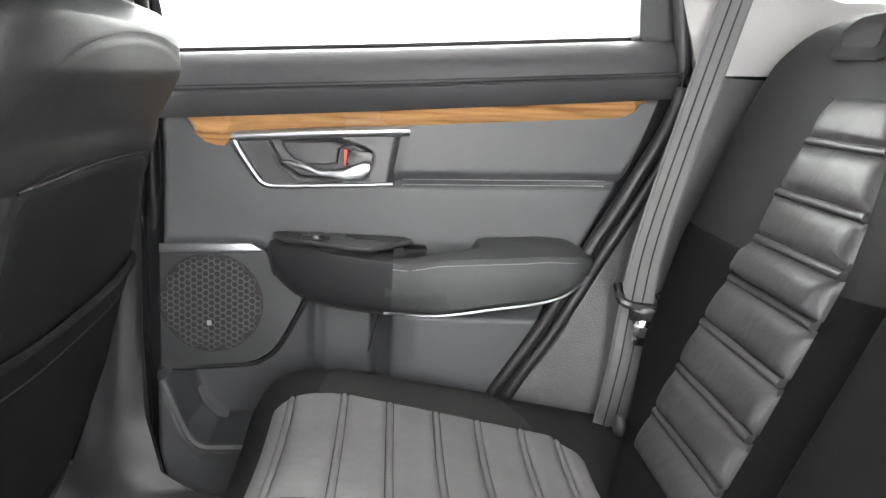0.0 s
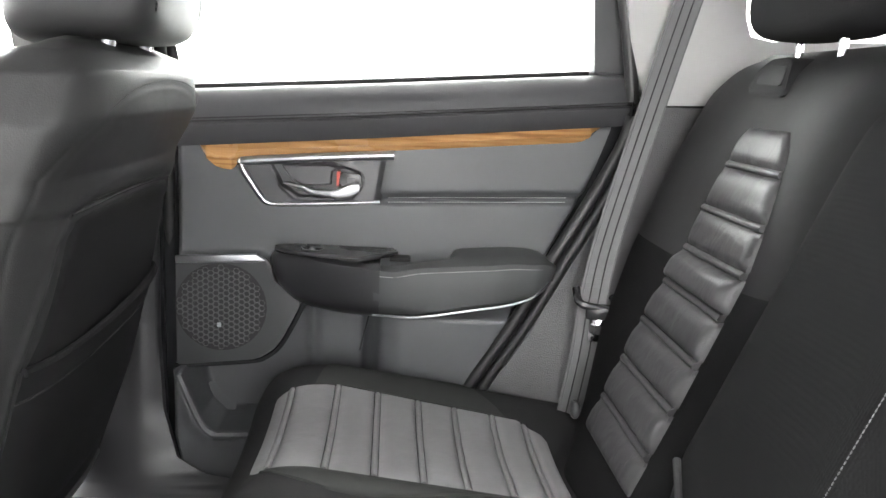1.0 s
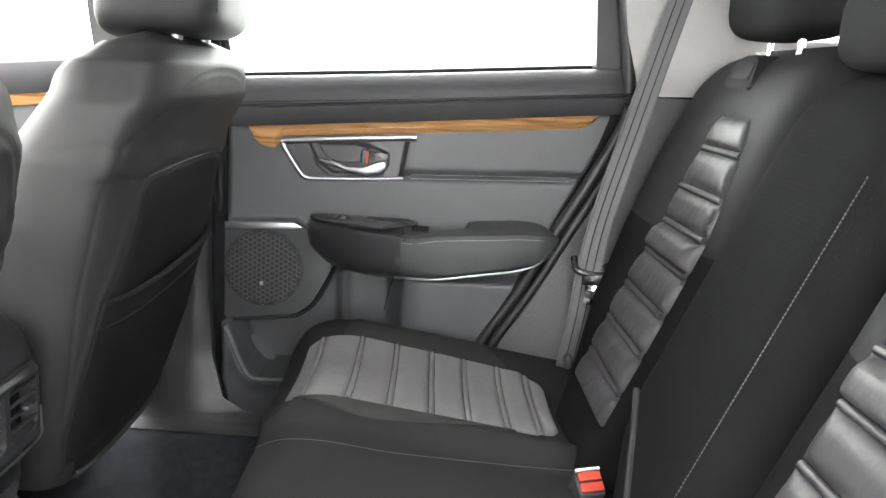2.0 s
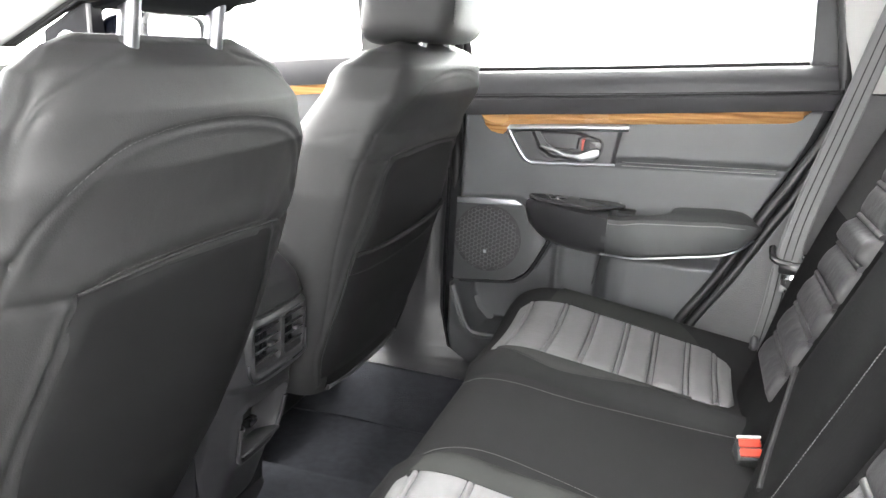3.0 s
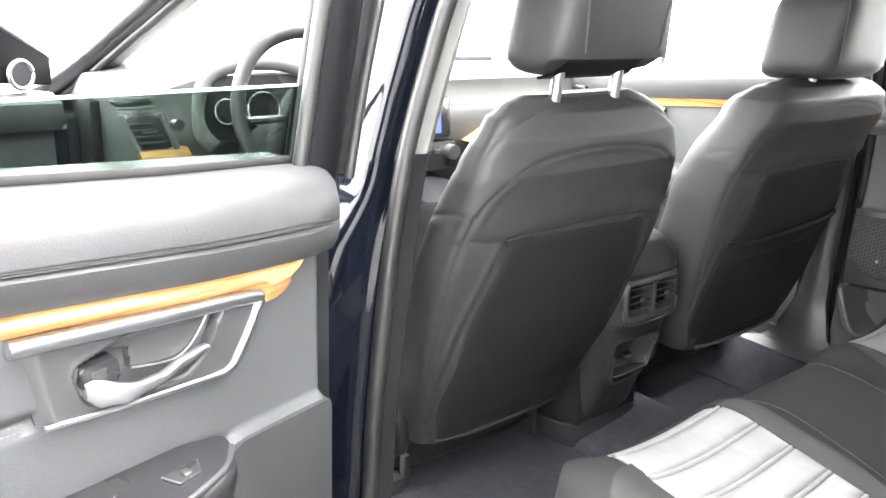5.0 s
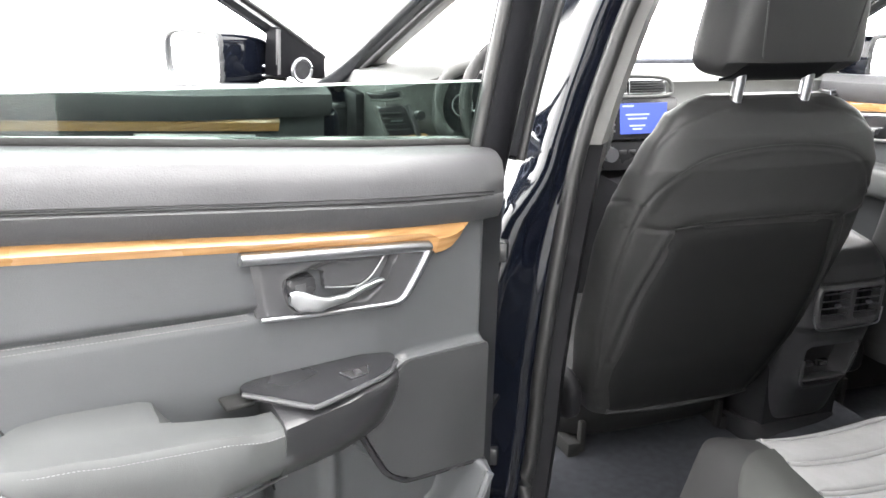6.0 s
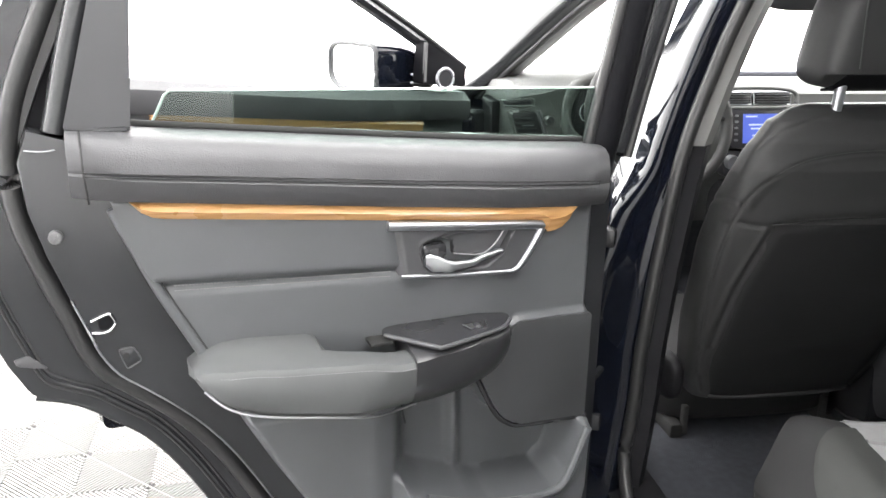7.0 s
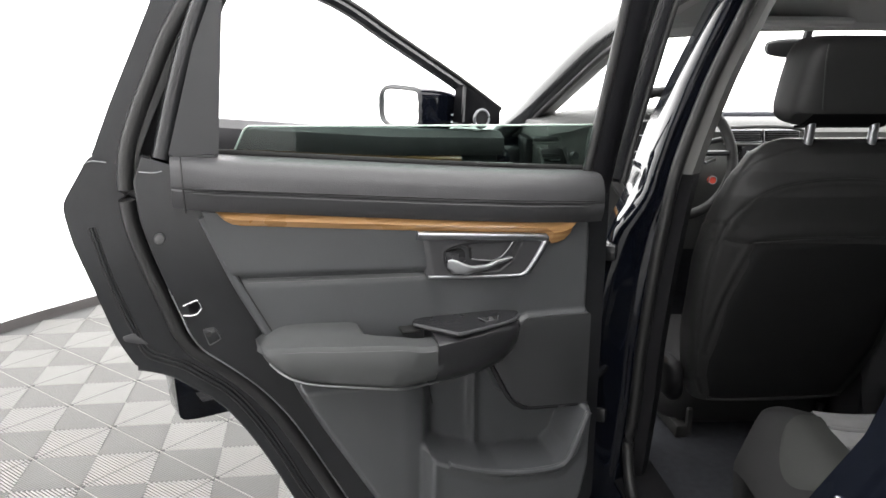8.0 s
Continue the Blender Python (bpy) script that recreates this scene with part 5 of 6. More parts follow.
# ---- rear bench ----
RC = 0.095          # the bench's middle
def cush_z(x, y):
    """Top of the bench cushion."""
    z = 0.698 - 0.15 * max(0, x - 0.16)
    a = abs(y - RC)
    mid = step(0.185, 0.16, a)
    z -= 0.02 * mid
    z += 0.01 * math.exp(-((a - 0.2) / 0.02) ** 2) * step(0.05, 0.12, x)
    z += 0.017 * math.exp(-((a - 0.565) / 0.06) ** 2)
    z -= 0.012 * math.exp(-((a - 0.37) / 0.12) ** 2)
    z -= 1.3 * max(0, a - 0.55) ** 1.5 + 5.0 * max(0, a - 0.585) ** 1.5
    if x < 0.14:
        q = (0.14 - x) / 0.1
        z -= 0.085 * (1 - math.sqrt(max(0, 1 - min(1, q) ** 2)))
    return z


bench = thing("rear_seat", (0.3, RC, 0.4), "black rear bench seat with grey pleated panels and three headrests", "car seat")


def bench_top(u, v):
    y = RC - 0.64 + 1.28 * v
    a = abs(y - RC)
    xf = 0.06 + 0.06 * step(0.5, 0.64, a) - 0.012 * step(0.21, 0.23, a)
    xb = 0.60 - 0.02 * step(0.55, 0.64, a)
    if u < 0.18:
        t = u / 0.18
        z0 = cush_z(xf, y)
        return (xf + 0.035 * (1 - t), y, 0.40 + (z0 - 0.40) * t)
    t = (u - 0.18) / 0.82
    x = xf + (xb - xf) * t ** 1.15
    return (x, y, cush_z(max(x, xf), y))


cushion = part("cushion", slab(bench_top, 60, 120, (0, 0, -0.02)), M["seat_cloth"], bench, "black cloth bench cushion", 60)
SEAMS = [0.052, 0.108, 0.178, 0.24, 0.303, 0.36, 0.42, 0.47, 0.505]
for q in (1, -1):
    for k, (x0, x1) in enumerate(zip(SEAMS, SEAMS[1:])):
        def strip(u, v, x0=x0, x1=x1, k=k):
            x = x0 + 0.0052 + (x1 - x0 - 0.0104) * u
            hi = lerp([(0.05, 0.49), (0.18, 0.505), (0.46, 0.49), (0.49, 0.46), (0.51, 0.42)], x)
            lo = lerp([(0.05, 0.225), (0.46, 0.235), (0.49, 0.25), (0.51, 0.29)], x)
            y = RC + q * (lo + (hi - lo) * v)
            e = (1 - abs(2 * u - 1) ** 4) * (1 - abs(2 * v - 1) ** 30)
            if k == 0:
                z = cush_z(0.05, y) - 0.05 + (cush_z(0.108, y) - cush_z(0.05, y) + 0.05) * math.sqrt(u) if u < 0.999 else cush_z(x, y)
                return (x - 0.012 * (1 - u), y, z + 0.006 * e)
            return (x, y, cush_z(x, y) + 0.0022 + 0.0055 * e)
        part("cushion_panel", slab(strip, 10, 24, (0, 0, -0.012)), M["seat_insert"], cushion, "", 60)
    for x in SEAMS[1:-1]:
        def welt(u, v, x=x, q=q):
            xx = x - 0.0042 + 0.0084 * u
            hi = lerp([(0.05, 0.49), (0.18, 0.505), (0.46, 0.49), (0.49, 0.46), (0.51, 0.42)], xx)
            lo = lerp([(0.05, 0.225), (0.46, 0.235), (0.49, 0.25), (0.51, 0.29)], xx)
            y = RC + q * (lo + (hi - lo) * (0.01 + 0.98 * v))
            return (xx, y, cush_z(xx, y) + 0.0016 + 0.0036 * (1 - abs(2 * u - 1) ** 3))
        part("seam_welt", slab(welt, 4, 16, (0, 0, -0.01)), M["seat_insert"], cushion, "", 60)
    # grey outer bolster patch
    def patch(u, v, q=q):
        x = 0.14 + 0.30 * u
        lo = lerp([(0.14, 0.49), (0.18, 0.506), (0.46, 0.492)], x)
        hi = lo + max(0.001, 0.115 * math.sin(math.pi * min(1, max(0, u)) ** 0.75) ** 0.7)
        y = RC + q * (lo + (hi - lo) * v)
        return (x, y, cush_z(x, y) + 0.0035)
    part("bolster_patch", slab(patch, 26, 10, (0, 0, -0.006)), M["seat_grey"], cushion, "", 60)
    def patch2(u, v, q=q):
        x = 0.1 + 0.33 * u
        hi = lerp([(0.05, 0.225), (0.46, 0.235)], x)
        lo = hi - max(0.001, 0.05 * math.sin(math.pi * min(1, u) ** 0.7) ** 0.7)
        y = RC + q * (lo + (hi - lo) * v)
        return (x, y, cush_z(x, y) + 0.0035)
    part("bolster_patch", slab(patch2, 26, 6, (0, 0, -0.006)), M["seat_grey"], cushion, "", 60)
    part("cushion_seam", stitches(curve_pts([(x, RC + q * a, cush_z(x, RC + q * a) + 0.002) for x, a in ((0.06, 0.155), (0.1, 0.13), (0.16, 0.118), (0.25, 0.122), (0.35, 0.14), (0.45, 0.16), (0.55, 0.17))], 4), 0.0005), M["belt"], cushion)

# backrests: a leaning plane, three sections
def back_x(z):
    return 0.55 + 0.42 * (z - 0.69)


OUTER = [(0.635, 0.50), (0.717, 0.56), (0.8, 0.645), (0.923, 0.70), (1.067, 0.72), (1.172, 0.705), (1.215, 0.665), (1.235, 0.60)]


def rear_back(edge0, edge1, zt, bulge, upper, label):
    """A seat back between two edges (tables of y by height), black below, softer cover above."""
    def f(u, v, z0, z1):
        z = z0 + (z1 - z0) * v
        a, b = lerp(edge0, z), lerp(edge1, z)
        w = (z - 0.635) / (zt - 0.635)
        e = (1 - abs(2 * u - 1) ** 8) * (1 - max(0, 2 * w - 1) ** 14)
        return (back_x(z) - bulge * e + 0.03 * (1 - e), a + (b - a) * u, z)
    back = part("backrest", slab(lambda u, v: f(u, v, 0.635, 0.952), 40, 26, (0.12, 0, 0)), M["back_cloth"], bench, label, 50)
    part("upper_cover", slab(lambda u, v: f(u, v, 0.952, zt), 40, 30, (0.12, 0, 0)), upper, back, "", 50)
    return back


def flat(y):
    return [(0.6, y), (1.3, y)]


rb = rear_back(flat(0.2), OUTER, 1.235, 0.02, M["seat_upper"], "black cloth seat back with grey pleats")
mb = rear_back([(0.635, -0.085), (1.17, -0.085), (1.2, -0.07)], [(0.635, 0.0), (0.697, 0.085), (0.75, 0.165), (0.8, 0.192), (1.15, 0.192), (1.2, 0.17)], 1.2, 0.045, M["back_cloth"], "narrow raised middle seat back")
lb = rear_back([(z, 2 * RC - y) for z, y in OUTER], flat(-0.09), 1.235, 0.02, M["seat_upper"], "black cloth seat back with grey pleats")
part("cleft", tube(curve_pts([(back_x(z) - 0.046, y, z) for y, z in ((0.15, 0.8), (0.105, 0.775), (0.06, 0.745), (0.02, 0.72), (-0.02, 0.7))], 5), 0.0045, 8), M["seam"], mb, "dark cleft under the folded armrest")
for yy in (-0.062,):
    part("back_seam", stitches([(back_x(z) - 0.0445, yy, z) for z in [0.70 + 0.4 * k / 16 for k in range(17)]], 0.0006), M["belt"], mb, "pale stitching")
BSE = [0.70, 0.752, 0.808, 0.864, 0.921, 0.970, 1.023, 1.083, 1.136]


def back_insert(z):
    """Inner and outer edge of the pleated panels, from the bench's middle."""
    return lerp([(0.7, 0.155), (0.97, 0.165), (1.02, 0.178), (1.08, 0.2), (1.11, 0.215), (1.136, 0.24)], z), lerp([(0.7, 0.358), (0.87, 0.366), (0.97, 0.352), (1.024, 0.362), (1.08, 0.358), (1.11, 0.357), (1.136, 0.345)], z)


for root, q in ((rb, 1), (lb, -1)):
    for k, (z0, z1) in enumerate(zip(BSE, BSE[1:])):
        def strip(u, v, z0=z0, z1=z1, q=q, k=k):
            z = z0 + 0.0047 + (z1 - z0 - 0.0094) * u
            lo, hi = back_insert(z)
            y = (RC if q > 0 else -0.005) + q * (lo + (hi - lo) * v)
            e = (1 - abs(2 * u - 1) ** 4) * (1 - abs(2 * v - 1) ** 30)
            return (back_x(z) - 0.02 - (0.009 if z < 0.97 else 0.006) * e - (0.006 * e if k == 4 else 0), y, z)
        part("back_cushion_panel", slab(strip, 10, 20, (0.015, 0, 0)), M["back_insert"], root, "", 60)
    for z in BSE[1:-1]:
        def bwelt(u, v, z=z, q=q):
            zz = z - 0.0042 + 0.0084 * u
            lo, hi = back_insert(zz)
            lo, hi = lo + 0.002, hi - 0.002
            return (back_x(zz) - 0.021 - 0.0026 * (1 - abs(2 * u - 1) ** 3), (RC if q > 0 else -0.005) + q * (lo + (hi - lo) * v), zz)
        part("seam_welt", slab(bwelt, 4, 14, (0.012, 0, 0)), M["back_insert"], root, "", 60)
    yb = RC + q * 0.355
    part("belt_guide", prism(rounded([(yb - 0.06, 1.172), (yb + 0.055, 1.174), (yb + 0.062, 1.2), (yb + 0.03, 1.222), (yb - 0.03, 1.224)], 0.012), lambda a, b, c: (back_x(b) - c, a, b), -0.02, 0.0225, 0.006), M["seat_upper"], root, "black padded belt guide on the top edge")
    part("guide_slot", prism(rounded([(yb - 0.04, 1.186), (yb + 0.035, 1.188), (yb + 0.04, 1.2), (yb + 0.02, 1.212), (yb - 0.03, 1.212)], 0.008), lambda a, b, c: (back_x(b) - c, a, b), 0.0, 0.0245, 0.002), M["seam"], root, "dark slot")
    part("anchor_button", superblob((back_x(0.71) - 0.03, RC + q * 0.4, 0.712), (0.008, 0.012, 0.014), 0.9, 14, 8), M["plastic"], root)

for yc in (0.43, 2 * RC - 0.43, RC - 0.03):
    w = 0.135 if abs(yc - RC) > 0.1 else 0.12
    hr = part("headrest", superblob((0.79, yc, 1.32 if w > 0.13 else 1.245), (0.06, w, 0.075 if w > 0.13 else 0.05), 0.5, 36, 16), M["seat_cloth"], bench, "black padded headrest")
    for s in (-0.055, 0.055):
        part("headrest_post", tube([(0.79, yc + s, 1.2), (0.79, yc + s, 1.28)], 0.006, 10), M["bright"], hr, "chrome post")

# belts
belt = thing("seat_belt", (0.56, 0.62, 0.66), "grey webbing seat belt with chrome tongue, hanging beside the seat", "seat belt")


def ribbon(pts, w, across, t=0.0014):
    a = Vector(across).normalized() * (w / 2)
    secs = []
    pts = [Vector(p) for p in pts]
    for i, p in enumerate(pts):
        n = (pts[min(i + 1, len(pts) - 1)] - pts[max(0, i - 1)]).normalized().cross(a).normalized() * t
        secs.append([p - a - n, p - a * 0.5 - n * 1.4, p + a * 0.5 - n * 1.4, p + a - n, p + a + n, p + a * 0.5 + n * 1.4, p - a * 0.5 + n * 1.4, p - a + n])
    return rings(secs)


part("webbing", ribbon(curve_pts([(0.738, 0.635, 1.5), (0.707, 0.645, 1.38), (0.682, 0.652, 1.28), (0.638, 0.655, 1.1), (0.593, 0.64, 0.93), (0.575, 0.625, 0.83), (0.568, 0.625, 0.75), (0.555, 0.63, 0.65)], 5), 0.047, (1, -0.25, 0.25)), M["belt"], belt, "grey belt webbing")
for shift in (-0.0205, -0.0075, 0.0075, 0.0205):
    rib = [Vector(p) + Vector((1, -0.25, 0.25)).normalized() * shift + Vector((0.0, -0.0021, 0)) for p in curve_pts([(0.738, 0.635, 1.5), (0.707, 0.645, 1.38), (0.682, 0.652, 1.28), (0.638, 0.655, 1.1), (0.593, 0.64, 0.93), (0.575, 0.625, 0.83), (0.568, 0.625, 0.75), (0.555, 0.63, 0.65)], 5)]
    part("webbing_rib", tube(rib, 0.0011, 6), M["seam"] if abs(shift) < 0.01 else M["belt"], belt, "woven rib along the webbing")
tg = part("belt_tongue", tube(curve_pts([(0.548, 0.628, 0.862), (0.55, 0.612, 0.845), (0.565, 0.606, 0.838), (0.6, 0.604, 0.836), (0.608, 0.606, 0.842), (0.604, 0.618, 0.853)], 4), 0.0065, 8), M["gloss"], belt, "black belt tongue loop")
part("tongue_grip", box((0.038, 0.014, 0.022), pose(0.58, 0.605, 0.828, 0, 0, -12), 0.005), M["gloss"], tg)
tp = part("tongue_plate", box((0.03, 0.004, 0.042), pose(0.582, 0.603, 0.803, 0, 0, -12), 0.0015), M["bright"], tg, "chrome tongue plate")
part("tongue_slot", box((0.011, 0.0052, 0.014), pose(0.582, 0.6025, 0.801, 0, 0, -12), 0.001), M["seam"], belt)

bk = thing("belt_buckle", (0.512, 0.19, 0.62), "seat belt buckle with two red buttons, standing out of the bench", "belt buckle")
bk_m = pose(0.514, 0.186, 0.655, 38, -6, 8)
part("buckle_body", box((0.037, 0.038, 0.07), bk_m @ Matrix.Translation((0, 0, -0.036)), 0.006, 3), M["plastic"], bk, "black buckle body")
for q in (-0.0085, 0.0065):
    part("release_button", box((0.031, 0.0125, 0.006), bk_m @ Matrix.Translation((0, q, 0.0015)), 0.002, 2), M["red"], bk, "red release button")
part("buckle_rim", box((0.034, 0.004, 0.006), bk_m @ Matrix.Translation((0, 0.0165, 0.001)), 0.0015, 2), M["label"], bk, "pale button edge")


# ---- dashboard, steering wheel, inside mirror ----
dash = thing("dashboard", (-1.15, C, 0.8), "grey soft dashboard with air vents, walnut strip and lit screen", "dashboard")
prof = [(-1.7, 1.05), (-1.35, 1.118), (-1.12, 1.135), (-1.05, 1.125), (-1.02, 1.1), (-1.025, 1.06), (-1.0, 1.03), (-0.985, 0.98), (-1.0, 0.9), (-1.05, 0.8), (-1.1, 0.7), (-1.48, 0.7)]
secs = []
for k in range(25):
    y = C - 0.75 + 1.50 * k / 24
    e = abs(2 * k / 24 - 1)
    hump = 0.04 * math.exp(-((y + 0.40) / 0.19) ** 4)
    secs.append([(x - 0.05 * e ** 4 + (0.035 * math.exp(-((y + 0.4) / 0.19) ** 2) if 1.0 < z < 1.13 and x > -1.2 else 0), y, z + (hump if z > 1.05 else 0) - 0.012 * e ** 3) for x, z in prof])
part("dash_body", rings(secs), M["dash"], dash, "grey grained dash body", 50)


def on_dash(a, b, c):
    return (-1.0 + (1.03 - b) * 0.16 + c + 0.012, a, b)


for y0, y1, z0, z1 in ((-0.122, -0.008, 1.075, 1.11), (0.0, 0.115, 1.075, 1.11), (0.70, 0.78, 1.01, 1.07)):
    dv = part("dash_vent", prism(rounded([(y0, z1), (y1, z1), (y1 - 0.006, z0), (y0 + 0.006, z0)], 0.01), on_dash, -0.04, 0.012, 0.004), M["gloss"], dash, "black dash vent")
    part("vent_rim", tube([on_dash(a, b, 0.012) for a, b in ((y0, z0), (y0, z1), (y1, z1), (y1, z0), (y0, z0))], 0.0022, 6), M["chrome"], dv, "silver vent rim")
    for k in range(4):
        z = z0 + (z1 - z0) * (k + 1) / 5
        part("vent_slat", box((0.01, (y1 - y0) * 0.9, 0.003), Matrix.Translation(on_dash((y0 + y1) / 2, z, 0.014))), M["plastic"], dv)
dv = part("dash_vent", prism(rounded([(-0.712, 1.055), (-0.645, 1.059), (-0.62, 0.988), (-0.685, 0.99)], 0.008), on_dash, -0.04, 0.012, 0.003), M["gloss"], dash, "black side dash vent")
for k in range(4):
    part("vent_slat", box((0.01, 0.058, 0.003), pose(*on_dash(-0.679 + 0.008 * k - 0.008, 1.042 - 0.0135 * k, 0.013))), M["plastic"], dv)
part("vent_tab", box((0.008, 0.03, 0.003), pose(*on_dash(-0.668, 1.024, 0.019))), M["chrome"], dv, "silver vent tab")
for a, w in ((((-0.722, 1.06), (-0.694, 0.984)), 0.006), (((-0.637, 1.062), (-0.611, 0.984)), 0.0065)):
    part("vent_cheek", tube([on_dash(a[0][0], a[0][1], 0.012), on_dash(a[1][0], a[1][1], 0.014)], w, 10), M["dash"] if w < 0.0062 else M["plate"], dv, "pale moulded vent cheek")
part("demister", prism(rounded([(-0.735, 1.09), (-0.66, 1.093), (-0.655, 1.08), (-0.725, 1.076)], 0.004), on_dash, -0.02, 0.014, 0.002), M["gloss"], dash, "small side window vent")
part("demister_rim", tube([on_dash(a, b, 0.014) for a, b in ((-0.735, 1.075), (-0.695, 1.073), (-0.65, 1.076), (-0.646, 1.088), (-0.66, 1.097))], 0.003, 8), M["dash"], dash)
part("dash_knob", tube([on_dash(-0.61, 1.036, 0.012), on_dash(-0.607, 1.036, 0.03)], 0.0125, 16), M["steel"], dash, "silver round knob")
part("dash_wood", prism([(-0.695, 0.984), (-0.588, 0.986), (-0.575, 0.958), (-0.685, 0.955)], on_dash, -0.02, 0.016, 0.004), M["wood"], dash, "walnut dash strip")
part("dash_wood", prism([(0.275, 0.966), (0.78, 0.985), (0.77, 0.955), (0.3, 0.938), (0.215, 0.935)], on_dash, -0.02, 0.016, 0.004), M["wood"], dash, "walnut dash strip")
part("vent_surround", tube(curve_pts([on_dash(a, b, 0.012) for a, b in ((-0.13, 1.118), (0.0, 1.122), (0.1, 1.117), (0.13, 1.105), (0.135, 1.085), (0.12, 1.068), (0.0, 1.066), (-0.13, 1.068))], 6), 0.006, 10), M["dash"], dash, "pale surround of the centre vents")
part("dash_line", tube([on_dash(a, 1.04, 0.016) for a in (0.16, 0.4, 0.78)], 0.004, 6), M["chrome"], dash, "thin silver dash line")
sc = part("screen_frame", prism(rounded([(-0.075, 1.062), (0.15, 1.062), (0.145, 0.955), (-0.07, 0.955)], 0.008), on_dash, -0.03, 0.02, 0.004), M["gloss"], dash, "glossy black screen frame")
part("screen_face", prism([(-0.035, 1.05), (0.115, 1.05), (0.113, 0.968), (-0.033, 0.968)], on_dash, 0.018, 0.0222), M["screen"], sc, "lit blue touch screen")
for k, (a, w) in enumerate(((1.043, 0.035), (1.02, 0.075), (1.009, 0.06), (0.99, 0.05), (0.981, 0.03))):
    part("screen_line", box((0.001, w, 0.0045), Matrix.Translation(on_dash(0.02 if k else -0.01, a, 0.0228))), M["screen_text"], sc)
for k in range(5):
    part("side_button", box((0.004, 0.01, 0.006), Matrix.Translation(on_dash(-0.055, 1.045 - 0.017 * k, 0.021))), M["chrome"], sc)
hv = part("climate_panel", prism(rounded([(-0.09, 0.945), (0.17, 0.945), (0.16, 0.87), (-0.08, 0.87)], 0.01), on_dash, -0.03, 0.012, 0.004), M["gloss"], dash, "black climate controls")
for a in (-0.065, 0.145):
    part("dial", tube([on_dash(a, 0.915, 0.01), on_dash(a, 0.915, 0.035)], 0.02, 20), M["chrome"], hv, "silver rimmed dial")
for k in range(5):
    part("climate_button", box((0.006, 0.022, 0.012), Matrix.Translation(on_dash(-0.02 + 0.03 * k, 0.918, 0.014)), 0.002), M["plastic"], hv)
cl = part("instrument_hood", prism(rounded([(-0.535, 1.135), (-0.29, 1.135), (-0.28, 0.99), (-0.545, 0.99)], 0.03), on_dash, -0.02, 0.022, 0.004), M["gloss"], dash, "dark instrument cluster")
part("hood_rim", tube(curve_pts([on_dash(a, b, 0.03) for a, b in ((-0.535, 0.985), (-0.562, 1.02), (-0.56, 1.08), (-0.535, 1.13), (-0.48, 1.155), (-0.41, 1.162), (-0.34, 1.155), (-0.28, 1.13), (-0.262, 1.08), (-0.26, 1.02), (-0.285, 0.985))], 5), 0.013, 12, flat=1.3), M["dash"], cl, "pale padded hood round the cluster")
for a in (-0.5, -0.41, -0.32):
    part("gauge", tube([on_dash(a, 1.06, 0.03), on_dash(a, 1.06, 0.038)], 0.038 if a == -0.41 else 0.026, 24), M["gloss"], cl)
    part("gauge_rim", tube([on_dash(a + (0.039 if a == -0.41 else 0.027) * math.cos(k * math.pi / 12), 1.06 + (0.039 if a == -0.41 else 0.027) * math.sin(k * math.pi / 12), 0.038) for k in range(25)], 0.002, 6), M["chrome"], cl)

wheel = thing("steering_wheel", (-0.72, -0.42, 1.02), "black leather steering wheel with a red start button beside it", "steering wheel")
WC, TIP = Vector((-0.70, -0.41, 1.08)), radians(24)


def on_wheel(a, b, c):
    """a to the right, b up the wheel's plane, c towards the driver."""
    return WC + Vector((c * math.cos(TIP) + b * -math.sin(TIP) * 1.0, a, b * math.cos(TIP) + c * math.sin(TIP)))


part("rim", tube([on_wheel(0.178 * math.cos(2 * math.pi * k / 48), 0.178 * math.sin(2 * math.pi * k / 48), 0) for k in range(49)], 0.0145, 10), M["seat"], wheel, "leather wheel rim", 60)
part("hub", superblob(WC + Vector((-0.01, 0, 0)), (0.03, 0.085, 0.065), 0.7, 24, 12), M["plastic"], wheel)
for a, b in ((-0.165, 0.0), (0.165, 0.0), (-0.03, -0.17), (0.03, -0.17)):
    sp = part("spoke", tube([on_wheel(a * 0.4, b * 0.4, 0), on_wheel(a, b, 0)], 0.016, 8, flat=0.5), M["gloss"], wheel)
for a in (-0.11, 0.11):
    part("spoke_trim", tube([on_wheel(a - 0.015, -0.03, 0.006), on_wheel(a + 0.015, -0.018, 0.006)], 0.005, 8), M["steel"], wheel, "silver spoke trim")
part("emblem", superblob(WC + Vector((0.022, 0, 0.008)), (0.004, 0.02, 0.018), 0.9, 16, 8), M["chrome"], wheel)
part("column", tube([WC + Vector((-0.03, 0, -0.02)), WC + Vector((-0.3, 0, -0.12))], 0.045, 12), M["plastic"], wheel)
part("stalk", tube([WC + Vector((-0.07, 0.03, 0)), WC + Vector((-0.06, 0.17, 0.03))], 0.008, 8), M["plastic"], wheel)
start = part("start_button", tube([(-1.02, -0.16, 0.951), (-0.972, -0.16, 0.956)], 0.011, 20), M["red"], dash, "round red start button")
part("button_ring", tube([(-0.9725, -0.16 + 0.0125 * math.cos(k * math.pi / 10), 0.956 + 0.0125 * math.sin(k * math.pi / 10)) for k in range(21)], 0.002, 6), M["chrome"], start, "pale button ring")

